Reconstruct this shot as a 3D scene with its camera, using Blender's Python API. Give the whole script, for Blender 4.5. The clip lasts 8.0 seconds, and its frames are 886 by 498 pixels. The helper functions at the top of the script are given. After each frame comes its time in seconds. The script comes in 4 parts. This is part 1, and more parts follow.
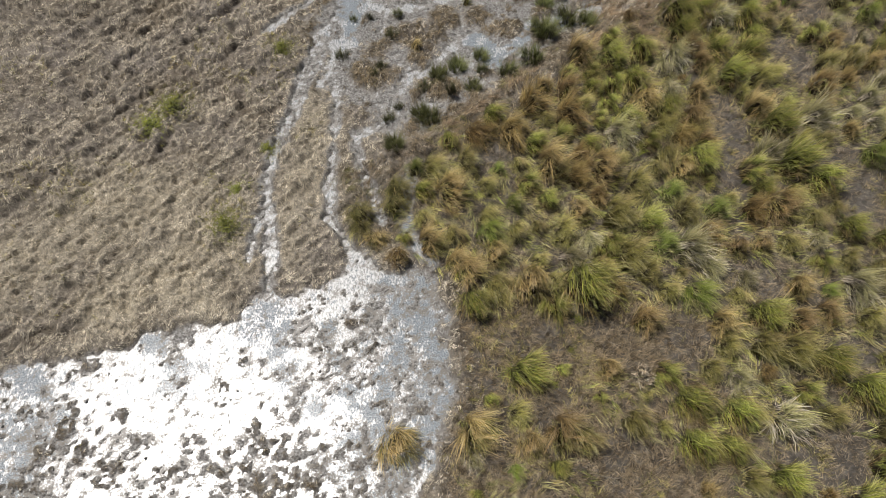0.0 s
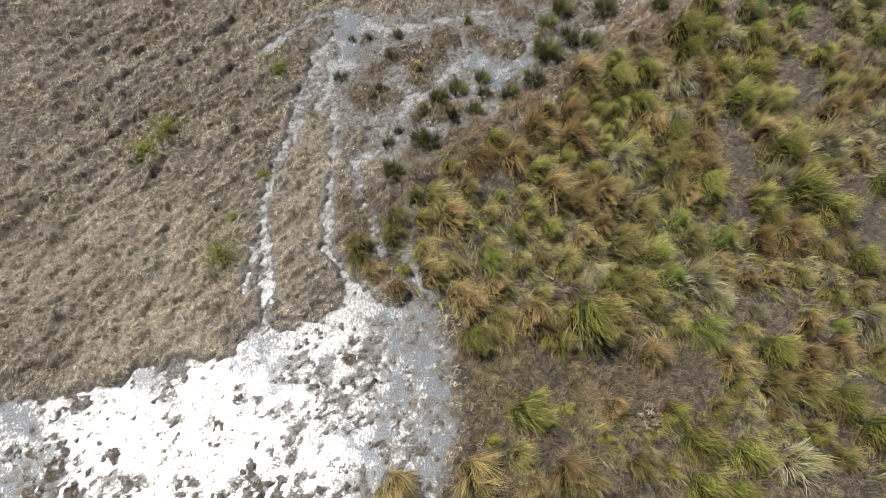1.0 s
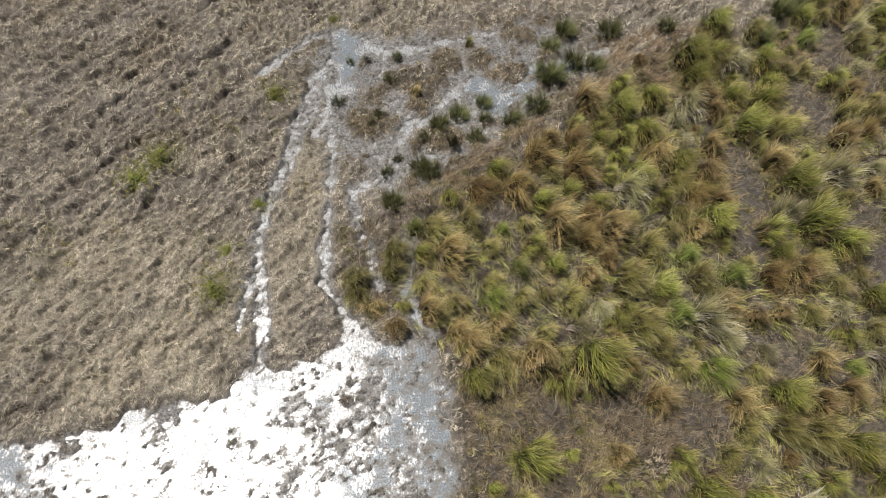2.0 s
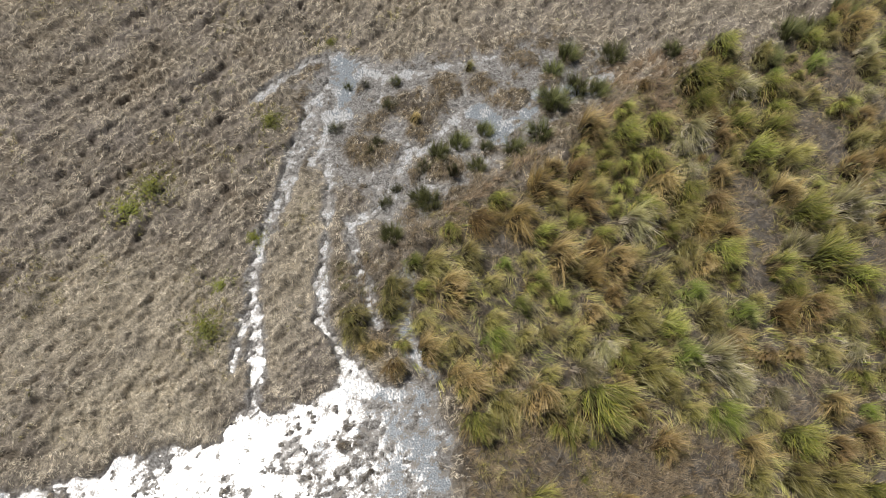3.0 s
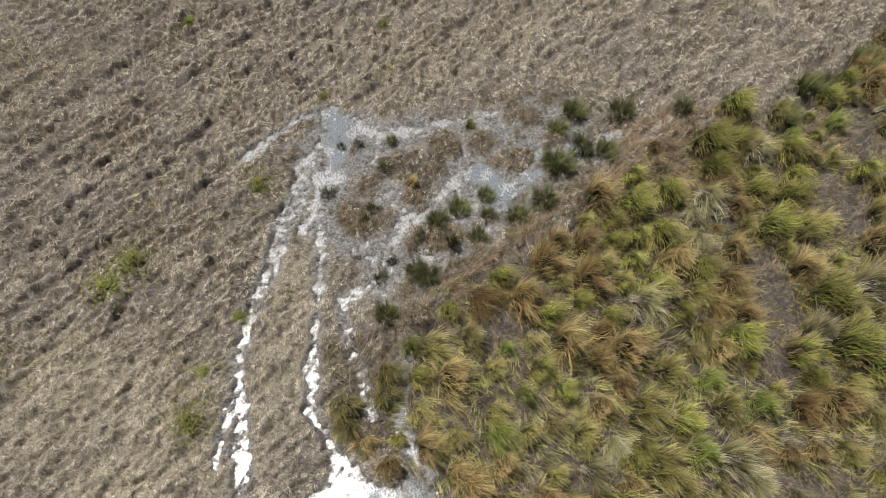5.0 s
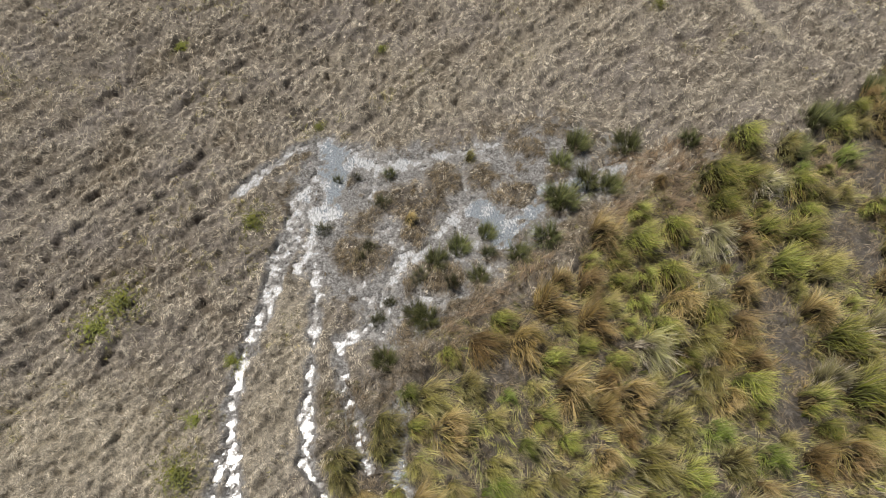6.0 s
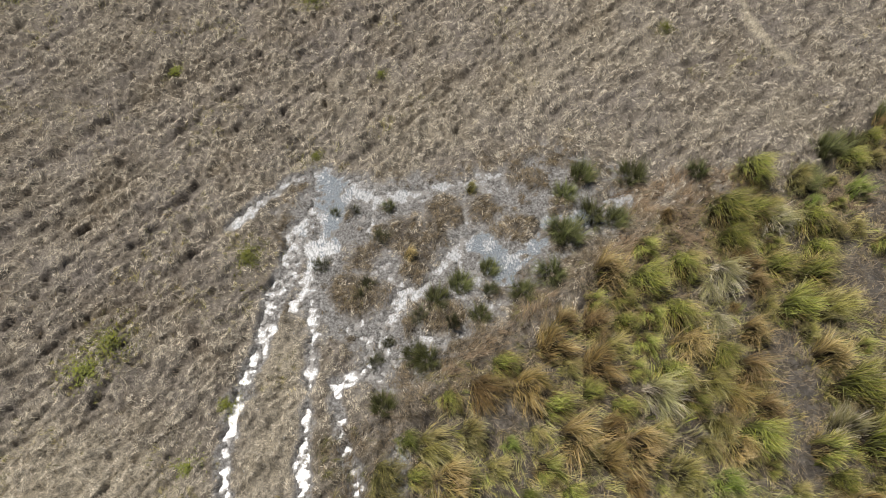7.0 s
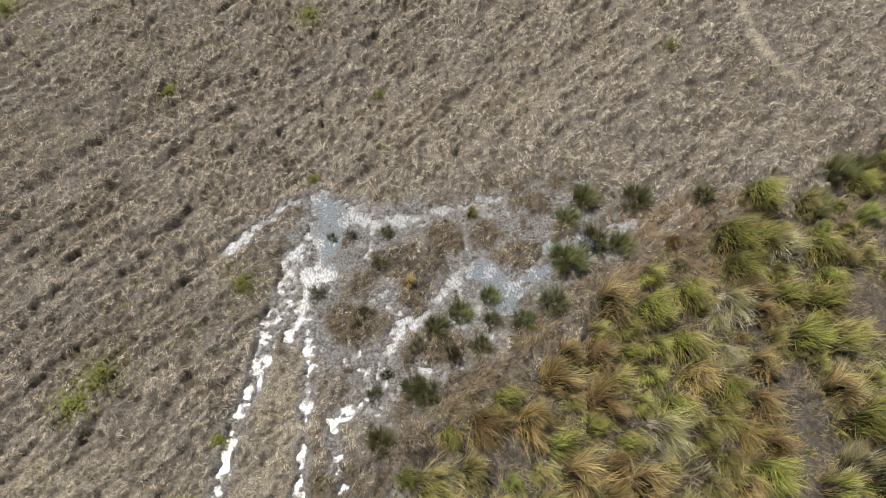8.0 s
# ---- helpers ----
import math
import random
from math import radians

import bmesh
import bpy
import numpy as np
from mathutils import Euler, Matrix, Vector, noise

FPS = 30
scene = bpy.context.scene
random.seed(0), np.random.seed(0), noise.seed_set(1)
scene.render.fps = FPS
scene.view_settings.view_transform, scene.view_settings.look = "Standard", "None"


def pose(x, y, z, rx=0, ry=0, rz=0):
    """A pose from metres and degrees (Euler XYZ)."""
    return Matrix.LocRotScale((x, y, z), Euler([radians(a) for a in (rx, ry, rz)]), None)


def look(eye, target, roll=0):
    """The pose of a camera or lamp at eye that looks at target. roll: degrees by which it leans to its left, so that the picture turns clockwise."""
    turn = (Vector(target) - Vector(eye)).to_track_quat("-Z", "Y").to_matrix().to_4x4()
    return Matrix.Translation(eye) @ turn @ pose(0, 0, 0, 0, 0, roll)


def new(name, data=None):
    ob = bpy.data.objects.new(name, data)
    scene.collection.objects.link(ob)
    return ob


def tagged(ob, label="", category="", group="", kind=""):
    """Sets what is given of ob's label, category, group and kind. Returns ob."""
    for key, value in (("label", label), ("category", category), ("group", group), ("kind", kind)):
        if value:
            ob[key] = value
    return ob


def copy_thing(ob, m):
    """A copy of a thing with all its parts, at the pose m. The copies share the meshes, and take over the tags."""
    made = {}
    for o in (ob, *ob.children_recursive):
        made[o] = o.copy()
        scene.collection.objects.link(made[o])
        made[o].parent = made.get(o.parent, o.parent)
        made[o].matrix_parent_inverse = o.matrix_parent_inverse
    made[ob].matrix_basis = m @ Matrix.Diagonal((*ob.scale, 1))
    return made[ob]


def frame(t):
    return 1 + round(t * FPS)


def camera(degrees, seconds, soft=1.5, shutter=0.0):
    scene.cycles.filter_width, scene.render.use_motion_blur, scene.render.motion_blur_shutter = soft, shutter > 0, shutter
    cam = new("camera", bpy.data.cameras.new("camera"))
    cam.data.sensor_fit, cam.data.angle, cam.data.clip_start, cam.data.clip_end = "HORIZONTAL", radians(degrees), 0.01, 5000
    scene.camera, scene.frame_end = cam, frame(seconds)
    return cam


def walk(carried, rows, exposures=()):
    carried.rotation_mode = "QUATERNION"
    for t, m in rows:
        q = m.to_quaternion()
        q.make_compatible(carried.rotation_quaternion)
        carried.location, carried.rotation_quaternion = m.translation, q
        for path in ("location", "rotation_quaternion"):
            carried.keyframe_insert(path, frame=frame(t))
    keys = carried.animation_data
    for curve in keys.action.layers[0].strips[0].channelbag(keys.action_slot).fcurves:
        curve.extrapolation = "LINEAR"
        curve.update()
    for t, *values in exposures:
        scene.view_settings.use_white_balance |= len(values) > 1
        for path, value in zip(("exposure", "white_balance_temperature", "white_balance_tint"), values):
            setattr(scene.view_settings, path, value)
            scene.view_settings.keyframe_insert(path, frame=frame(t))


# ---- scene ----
# ---- camera and its walk ----
cam = camera(66.0, 8.0, soft=0.8)
PATH = [
    (0.0, 0.000, 0.000, 18.01, -59.66, 1.17, 0.02),
    (0.5, -0.012, 0.537, 18.04, -59.73, 1.14, 0.05),
    (1.0, -0.030, 1.113, 18.055, -59.78, 1.10, 0.06),
    (1.5, -0.045, 1.719, 18.06, -59.81, 1.09, 0.06),
    (3.0, -0.055, 3.569, 18.07, -59.88, 1.12, 0.02),
    (3.5, -0.079, 4.188, 18.085, -59.89, 1.10, -0.05),
    (4.0, -0.095, 4.834, 18.09, -59.90, 1.06, -0.09),
    (4.5, -0.072, 5.514, 18.11, -59.91, 1.03, -0.05),
    (6.0, -0.042, 7.611, 18.16, -60.00, 0.99, -0.02),
    (6.5, -0.062, 8.273, 18.18, -60.03, 0.98, -0.04),
    (7.0, -0.065, 8.883, 18.18, -60.045, 0.97, -0.02),
    (7.5, -0.064, 9.411, 18.155, -60.06, 0.95, -0.01),
    (8.0, -0.056, 9.866, 18.13, -60.09, 0.945, 0.0),
]
walk(cam, [(t, pose(x, y, z, 90 + pitch, roll, yaw)) for t, x, y, z, pitch, roll, yaw in PATH])
scene.view_settings.exposure = -0.06

# ---- sky and sun: a high sun, ahead and to the left ----
SUN_WAY = Vector((-0.343, 0.206, 1.0355)).normalized()
world = bpy.data.worlds.new("sky")
scene.world = world
world.use_nodes = True
wn = world.node_tree.nodes
sky = wn.new("ShaderNodeTexSky")
sky.sky_type, sky.sun_disc = "NISHITA", False
sky.sun_elevation = math.asin(SUN_WAY.z)
sky.sun_rotation = math.atan2(SUN_WAY.x, SUN_WAY.y) % (2 * math.pi)
world.node_tree.links.new(sky.outputs[0], wn["Background"].inputs[0])
wn["Background"].inputs[1].default_value = 0.037
sun = new("sun", bpy.data.lights.new("sun", "SUN"))
sun.data.energy, sun.data.angle, sun.data.color = 5.1, radians(0.53), (1.0, 0.96, 0.91)
sun.matrix_world = look(SUN_WAY * 60, (0, 0, 0))

# ---- materials ----
class Nodes:
    """A short way to write a node material."""

    def __init__(self, name):
        self.mat = bpy.data.materials.new(name)
        self.mat.use_nodes = True
        self.tree = self.mat.node_tree
        self.bsdf = self.tree.nodes["Principled BSDF"]
        self.out = self.tree.nodes["Material Output"]

    def add(self, kind):
        return self.tree.nodes.new("ShaderNode" + kind)

    def link(self, a, b):
        self.tree.links.new(a, b)

    def fill(self, socket, value):
        if isinstance(value, bpy.types.NodeSocket):
            self.link(value, socket)
        elif socket.type == "RGBA":
            socket.default_value = (*value, 1) if isinstance(value, tuple) else (value, value, value, 1)
        else:
            socket.default_value = value

    def place(self, scale=(1, 1, 1), turn=0.0):
        m = self.add("Mapping")
        self.link(self.add("TexCoord").outputs["Object"], m.inputs[0])
        m.inputs["Scale"].default_value = scale
        m.inputs["Rotation"].default_value = (0, 0, turn)
        return m.outputs[0]

    def noise(self, scale, detail=4, rough=0.6, vector=None, warp=0.0):
        n = self.add("TexNoise")
        self.link(vector or self.place(), n.inputs["Vector"])
        n.inputs["Scale"].default_value, n.inputs["Detail"].default_value = scale, detail
        n.inputs["Roughness"].default_value, n.inputs["Distortion"].default_value = rough, warp
        return n.outputs["Fac"]

    def ramp(self, value, *stops):
        r = self.add("ValToRGB")
        e = r.color_ramp.elements
        while len(e) < len(stops):
            e.new(0.5)
        for k, (at, c) in zip(e, stops):
            k.position = at
            k.color = (*c, 1) if isinstance(c, tuple) else (c, c, c, 1)
        self.fill(r.inputs[0], value)
        return r.outputs[0]

    def mix(self, f, a, b, how="MIX"):
        m = self.add("Mix")
        m.data_type, m.blend_type = "RGBA", how
        self.fill(m.inputs[0], f), self.fill(m.inputs[6], a), self.fill(m.inputs[7], b)
        return m.outputs[2]

    def math(self, how, a, b=0.0, c=0.0, clamp=False):
        m = self.add("Math")
        m.operation, m.use_clamp = how, clamp
        self.fill(m.inputs[0], a), self.fill(m.inputs[1], b), self.fill(m.inputs[2], c)
        return m.outputs[0]

    def attr(self, name):
        node = self.add("Attribute")
        node.attribute_name = name
        return node.outputs["Fac"]

    def bump(self, height, strength, distance):
        b = self.add("Bump")
        self.fill(b.inputs["Strength"], strength)
        b.inputs["Distance"].default_value = distance
        self.link(height, b.inputs["Height"])
        return b.outputs[0]

    def done(self, colour, rough, normal=None, **more):
        self.fill(self.bsdf.inputs["Base Color"], colour)
        self.fill(self.bsdf.inputs["Roughness"], rough)
        if normal:
            self.link(normal, self.bsdf.inputs["Normal"])
        for key, value in more.items():
            self.fill(self.bsdf.inputs[key.replace("_", " ")], value)
        return self.mat


def ground_material():
    n = Nodes("trampled_ground")
    broad = n.noise(0.35, 4, 0.6)
    middle = n.noise(1.9, 5, 0.65, warp=0.6)
    fine = n.noise(14, 5, 0.7)
    fibre = n.noise(5, 4, 0.7, n.place((2.2, 14, 8), 0.9), 1.4)
    fibre2 = n.noise(5, 4, 0.7, n.place((13, 2.4, 8), 0.5), 1.2)
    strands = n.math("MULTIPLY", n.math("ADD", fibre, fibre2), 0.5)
    dry = n.ramp(middle, (0.32, (0.090, 0.075, 0.058)), (0.50, (0.182, 0.155, 0.119)), (0.68, (0.32, 0.277, 0.212)))
    dry = n.mix(n.ramp(broad, (0.40, 0.0), (0.62, 0.7)), dry, (0.215, 0.189, 0.166))
    dry = n.mix(n.ramp(n.noise(0.5, 4, 0.6, n.place((1, 1, 1), 1.3)), (0.5, 0.0), (0.68, 0.5)), dry, (0.165, 0.130, 0.085))
    dry = n.mix(n.attr("pale"), dry, (0.44, 0.385, 0.285))
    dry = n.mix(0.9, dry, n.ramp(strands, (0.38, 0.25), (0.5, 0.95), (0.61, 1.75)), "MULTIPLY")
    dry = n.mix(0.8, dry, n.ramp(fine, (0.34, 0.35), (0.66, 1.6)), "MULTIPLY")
    mud = n.ramp(n.noise(3, 6, 0.72), (0.34, (0.042, 0.036, 0.031)), (0.52, (0.094, 0.081, 0.066)), (0.68, (0.185, 0.160, 0.132)))
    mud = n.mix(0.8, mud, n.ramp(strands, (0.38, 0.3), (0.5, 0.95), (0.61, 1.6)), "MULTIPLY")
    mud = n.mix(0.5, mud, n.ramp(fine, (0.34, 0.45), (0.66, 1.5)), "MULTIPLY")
    colour = n.mix(n.attr("marsh"), dry, mud)
    clay = n.attr("clay")
    crumb = n.noise(15, 6, 0.75)
    paste = n.ramp(crumb, (0.41, (0.085, 0.076, 0.066)), (0.495, (0.175, 0.165, 0.15)), (0.60, (0.37, 0.358, 0.34)))
    colour = n.mix(clay, colour, paste)
    rough = n.mix(clay, 0.92, n.ramp(n.noise(31, 3, 0.7), (0.35, 0.22), (0.65, 0.42)))
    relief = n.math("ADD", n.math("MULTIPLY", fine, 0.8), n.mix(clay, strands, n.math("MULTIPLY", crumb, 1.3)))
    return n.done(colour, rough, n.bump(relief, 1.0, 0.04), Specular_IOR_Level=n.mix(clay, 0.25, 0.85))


def water_material():
    n = Nodes("shallow_water_with_film")
    calm = n.attr("calm")
    scum = n.noise(2.2, 6, 0.7, warp=0.5)
    speck = n.noise(26, 4, 0.75)
    grain = n.noise(17, 4, 0.7, n.place((1.0, 0.5, 1), 0.7), 0.2)
    ragged = n.math("ADD", n.math("MULTIPLY", n.noise(7, 8, 0.8, warp=0.3), 0.4), n.math("ADD", n.math("MULTIPLY", grain, 0.6), n.math("MULTIPLY", n.math("SUBTRACT", scum, 0.5), 0.55)))
    film = n.ramp(n.math("SUBTRACT", ragged, n.math("MULTIPLY", calm, 0.165)), (0.392, 0.0), (0.468, 1.0))
    # Sky reflection painted in as blue-grey; pale film specks stand in for sparkle.
    colour = n.mix(film, n.ramp(speck, (0.4, (0.085, 0.098, 0.108)), (0.6, (0.31, 0.338, 0.36))), n.ramp(grain, (0.42, (0.20, 0.20, 0.195)), (0.6, (0.46, 0.46, 0.455))))
    litter = n.math("ADD", n.math("MULTIPLY", n.noise(18, 5, 0.75, warp=0.2), 0.6), n.math("MULTIPLY", n.noise(2.6, 6, 0.75, warp=0.5), 0.4))
    litter = n.math("SUBTRACT", litter, n.math("MULTIPLY", n.attr("shallow"), 0.15))
    scraps = n.ramp(litter, (0.405, 1.0), (0.445, 0.0))
    colour = n.mix(scraps, colour, (0.15, 0.135, 0.115))
    rough = n.mix(film, 0.19, n.ramp(speck, (0.35, 0.27), (0.65, 0.38)))
    rough = n.mix(scraps, rough, n.ramp(speck, (0.4, 0.8), (0.6, 0.5)))
    normal = n.bump(n.math("ADD", speck, n.math("MULTIPLY", n.noise(9, 3, 0.6), 0.8)), n.math("ADD", 0.06, n.math("MULTIPLY", film, 0.13)), 0.02)
    return n.done(colour, rough, normal, IOR=1.6, Specular_IOR_Level=n.mix(film, 0.3, 0.9))


def blade_material(name, low, mid, tip, spread=0.35, through_light=0.11, rough=0.55, faded=(0.42, 0.33, 0.15), fade=0.0, vary=(0.58, 0.6), bleached=None):
    n = Nodes(name)
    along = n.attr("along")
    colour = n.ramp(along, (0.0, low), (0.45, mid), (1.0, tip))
    lock = n.math("MULTIPLY", n.ramp(n.attr("lock"), (0.5, 0.0), (0.85, 1.0)), n.math("MULTIPLY", n.ramp(along, (0.1, 0.2), (0.7, 1.0)), fade))
    colour = n.mix(lock, colour, faded)
    island = n.add("NewGeometry").outputs["Random Per Island"]
    if bleached:
        colour = n.mix(n.math("MULTIPLY", n.ramp(island, (0.86, 0.0), (0.9, 0.75)), along), colour, bleached)
    thing = n.add("ObjectInfo").outputs["Random"]
    hsv = n.add("HueSaturation")
    n.fill(hsv.inputs["Hue"], n.math("ADD", 0.491, n.math("MULTIPLY", thing, 0.018)))
    n.fill(hsv.inputs["Saturation"], n.math("ADD", 0.78, n.math("MULTIPLY", island, 0.35)))
    tone = n.math("FRACT", n.math("MULTIPLY", n.attr("lock"), 3.13))
    drift = n.noise(0.9, 3, 0.6, n.add("NewGeometry").outputs["Position"])
    shade = n.math("ADD", vary[0], n.math("MULTIPLY", thing, vary[1]))
    n.fill(hsv.inputs["Value"], n.math("MULTIPLY", shade, n.math("ADD", 0.75 - spread, n.math("MULTIPLY", n.math("ADD", n.math("MULTIPLY", island, 0.25), n.math("ADD", n.math("MULTIPLY", tone, 1.3), n.math("MULTIPLY", drift, 0.5))), spread * 1.25))))
    n.fill(hsv.inputs["Color"], colour)
    n.done(hsv.outputs[0], rough, Specular_IOR_Level=0.15)
    t = n.add("BsdfTranslucent")
    n.link(hsv.outputs[0], t.inputs[0])
    m = n.add("MixShader")
    m.inputs[0].default_value = through_light
    n.link(n.bsdf.outputs[0], m.inputs[1]), n.link(t.outputs[0], m.inputs[2]), n.link(m.outputs[0], n.out.inputs[0])
    return n.mat


def clod_material():
    n = Nodes("wet_clay_clod")
    island = n.add("NewGeometry").outputs["Random Per Island"]
    colour = n.ramp(island, (0.0, (0.085, 0.074, 0.062)), (0.45, (0.17, 0.158, 0.14)), (1.0, (0.33, 0.32, 0.302)))
    grain = n.noise(40, 4, 0.7)
    colour = n.mix(0.6, colour, n.ramp(grain, (0.35, 0.5), (0.65, 1.4)), "MULTIPLY")
    return n.done(colour, n.ramp(grain, (0.35, 0.22), (0.65, 0.42)), n.bump(grain, 0.4, 0.01), Specular_IOR_Level=0.85)


CLOD = clod_material()
GROUND = ground_material()
WATER = water_material()
# Dark sheath plus painted inner-tussock shade in low: green, olive, gold, pale, russet.
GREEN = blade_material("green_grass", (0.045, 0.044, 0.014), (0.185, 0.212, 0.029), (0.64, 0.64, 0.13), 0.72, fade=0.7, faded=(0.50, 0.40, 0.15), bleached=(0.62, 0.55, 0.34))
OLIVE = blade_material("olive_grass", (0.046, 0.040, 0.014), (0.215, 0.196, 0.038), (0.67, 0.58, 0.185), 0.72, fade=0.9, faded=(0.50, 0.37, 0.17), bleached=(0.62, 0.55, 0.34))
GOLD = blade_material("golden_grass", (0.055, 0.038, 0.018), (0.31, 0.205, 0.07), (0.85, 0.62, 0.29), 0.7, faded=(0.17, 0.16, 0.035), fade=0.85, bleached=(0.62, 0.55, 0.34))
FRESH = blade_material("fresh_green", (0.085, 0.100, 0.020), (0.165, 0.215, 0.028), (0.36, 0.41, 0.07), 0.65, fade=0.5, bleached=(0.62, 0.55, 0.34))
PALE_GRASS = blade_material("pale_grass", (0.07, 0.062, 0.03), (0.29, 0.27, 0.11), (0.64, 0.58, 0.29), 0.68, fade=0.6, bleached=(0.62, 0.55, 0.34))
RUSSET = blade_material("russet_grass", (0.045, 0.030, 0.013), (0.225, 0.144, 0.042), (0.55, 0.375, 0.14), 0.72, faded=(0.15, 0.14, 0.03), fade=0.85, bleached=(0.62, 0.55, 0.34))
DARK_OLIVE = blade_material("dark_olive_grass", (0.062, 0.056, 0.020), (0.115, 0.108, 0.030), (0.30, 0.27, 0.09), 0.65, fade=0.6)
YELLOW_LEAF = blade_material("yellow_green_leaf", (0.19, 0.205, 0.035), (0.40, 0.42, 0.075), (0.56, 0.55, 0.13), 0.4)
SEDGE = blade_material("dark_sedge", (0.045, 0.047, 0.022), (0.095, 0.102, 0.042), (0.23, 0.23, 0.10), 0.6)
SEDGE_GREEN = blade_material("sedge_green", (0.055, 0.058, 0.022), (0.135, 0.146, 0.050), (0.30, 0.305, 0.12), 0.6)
STRAW = blade_material("dead_straw", (0.29, 0.246, 0.186), (0.56, 0.492, 0.372), (0.82, 0.75, 0.595), 0.68, 0.1, 0.8, (0.19, 0.16, 0.128), 0.7, (0.95, 0.5))
LITTER = blade_material("brown_litter", (0.08, 0.062, 0.042), (0.30, 0.240, 0.158), (0.66, 0.55, 0.37), 0.9, 0.1, 0.8, (0.13, 0.105, 0.068), 0.6, (0.75, 0.5))
RUSSET_FLAT = blade_material("beaten_russet_grass", (0.11, 0.075, 0.045), (0.27, 0.19, 0.115), (0.50, 0.38, 0.24), 0.8, 0.1, 0.8, (0.16, 0.12, 0.08), 0.6, (0.75, 0.5))
RUST = blade_material("rusty_stems", (0.06, 0.043, 0.029), (0.19, 0.140, 0.086), (0.40, 0.305, 0.185), 0.8, 0.1, 0.8, (0.10, 0.085, 0.060), 0.6, (0.75, 0.5))
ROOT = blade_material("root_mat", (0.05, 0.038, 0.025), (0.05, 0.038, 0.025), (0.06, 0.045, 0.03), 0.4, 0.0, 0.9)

# ---- the lie of the land ----
def mixed(x, y, seed):
    h = (x * 374761393 + y * 668265263 + seed * 974711) & 0xFFFFFFFF
    h = ((h ^ (h >> 13)) * 1274126177) & 0xFFFFFFFF
    return ((h ^ (h >> 16)) & 0xFFFFFF) / 0xFFFFFF


def wavy(x, y, seed=0):
    """Smooth noise from -1 to 1, one lump a metre."""
    i, j = np.floor(x).astype(np.int64), np.floor(y).astype(np.int64)
    u, v = x - i, y - j
    u, v = u * u * u * (u * (u * 6 - 15) + 10), v * v * v * (v * (v * 6 - 15) + 10)
    a, b, c, d = mixed(i, j, seed), mixed(i + 1, j, seed), mixed(i, j + 1, seed), mixed(i + 1, j + 1, seed)
    return 2 * (a + (b - a) * u + (c - a) * v + (a - b - c + d) * u * v) - 1


def rough(x, y, scale, octaves=3, seed=0):
    total, size = 0, 1.0
    for k in range(octaves):
        total = total + size * wavy(x * scale + 17.3 * k, y * scale - 9.1 * k, seed + k)
        scale, size = scale * 2.07, size * 0.5
    return total


def pocks(x, y, cell, seed):
    """How far it is to the nearest of scattered points, in cells."""
    px, py = x / cell, y / cell
    i, j = np.floor(px).astype(np.int64), np.floor(py).astype(np.int64)
    near = np.full(np.shape(x), 9.0)
    for di in (-1, 0, 1):
        for dj in (-1, 0, 1):
            cx, cy = i + di + mixed(i + di, j + dj, seed), j + dj + mixed(i + di, j + dj, seed + 7)
            near = np.minimum(near, (px - cx) ** 2 + (py - cy) ** 2)
    return np.sqrt(near)


def step(a, b, v):
    t = np.clip((v - a) / (b - a), 0, 1)
    return t * t * (3 - 2 * t)


def along_line(x, y, line):
    """The distance from a line of points."""
    best = np.full(np.shape(x), 1e9)
    for (ax, ay), (bx, by) in zip(line, line[1:]):
        dx, dy = bx - ax, by - ay
        t = np.clip(((x - ax) * dx + (y - ay) * dy) / (dx * dx + dy * dy), 0, 1)
        best = np.minimum(best, (x - ax - t * dx) ** 2 + (y - ay - t * dy) ** 2)
    return np.sqrt(best)


def inside(x, y, ring):
    """The distance to a ring's edge, positive inside it."""
    within = np.zeros(np.shape(x), bool)
    for (ax, ay), (bx, by) in zip(ring, ring[1:] + ring[:1]):
        if ay != by:
            within ^= ((ay > y) != (by > y)) & (x < (bx - ax) * (y - ay) / (by - ay) + ax)
    far = along_line(x, y, ring + ring[:1])
    return np.where(within, far, -far)


POND = [(-15.5, 6.3), (-12.85, 6.85), (-10.5, 7.2), (-9.6, 7.45), (-8.6, 7.95), (-6.7, 8.3), (-5.6, 8.95), (-4.5, 9.3), (-3.6, 9.6),
        (-3.4, 10.4), (-2.8, 10.5), (-2.0, 10.0), (-0.9, 9.8), (-0.3, 8.7), (-0.1, 7.6), (0.15, 6.1), (-0.1, 5.0), (-0.5, 4.4),
        (-0.8, 3.2), (-1.4, 2.2), (-4, 1.4), (-9, 1.2), (-13, 1.8), (-15, 3.4)]
MARSH = [(-5.6, 20.6), (-4.6, 22.5), (-3.6, 22.3), (-1.0, 21.9), (2.0, 22.7), (3.7, 23.4), (6.3, 21.7), (5.7, 20.4), (3.8, 19.4),
         (2.2, 17.7), (0.6, 16.6), (-0.8, 15.2), (-2.3, 14.9), (-3.2, 16.2), (-4.7, 17.2), (-5.3, 19.0)]
GRASS = [(-3.4, 12.1), (-2.9, 10.9), (-1.0, 10.0), (-0.1, 9.3), (0.25, 6.2), (-0.2, 4.6), (-0.6, 2.6), (1, -3), (30, -4), (34, 30),
         (17.5, 28.5), (14.2, 24.2), (12.6, 22.8), (11.0, 21.6), (8.4, 20.7), (6.2, 19.3), (4.5, 18.4), (2.1, 16.4), (0.3, 15.1), (-1.2, 14.2),
         (-1.6, 12.9), (-2.4, 12.6)]
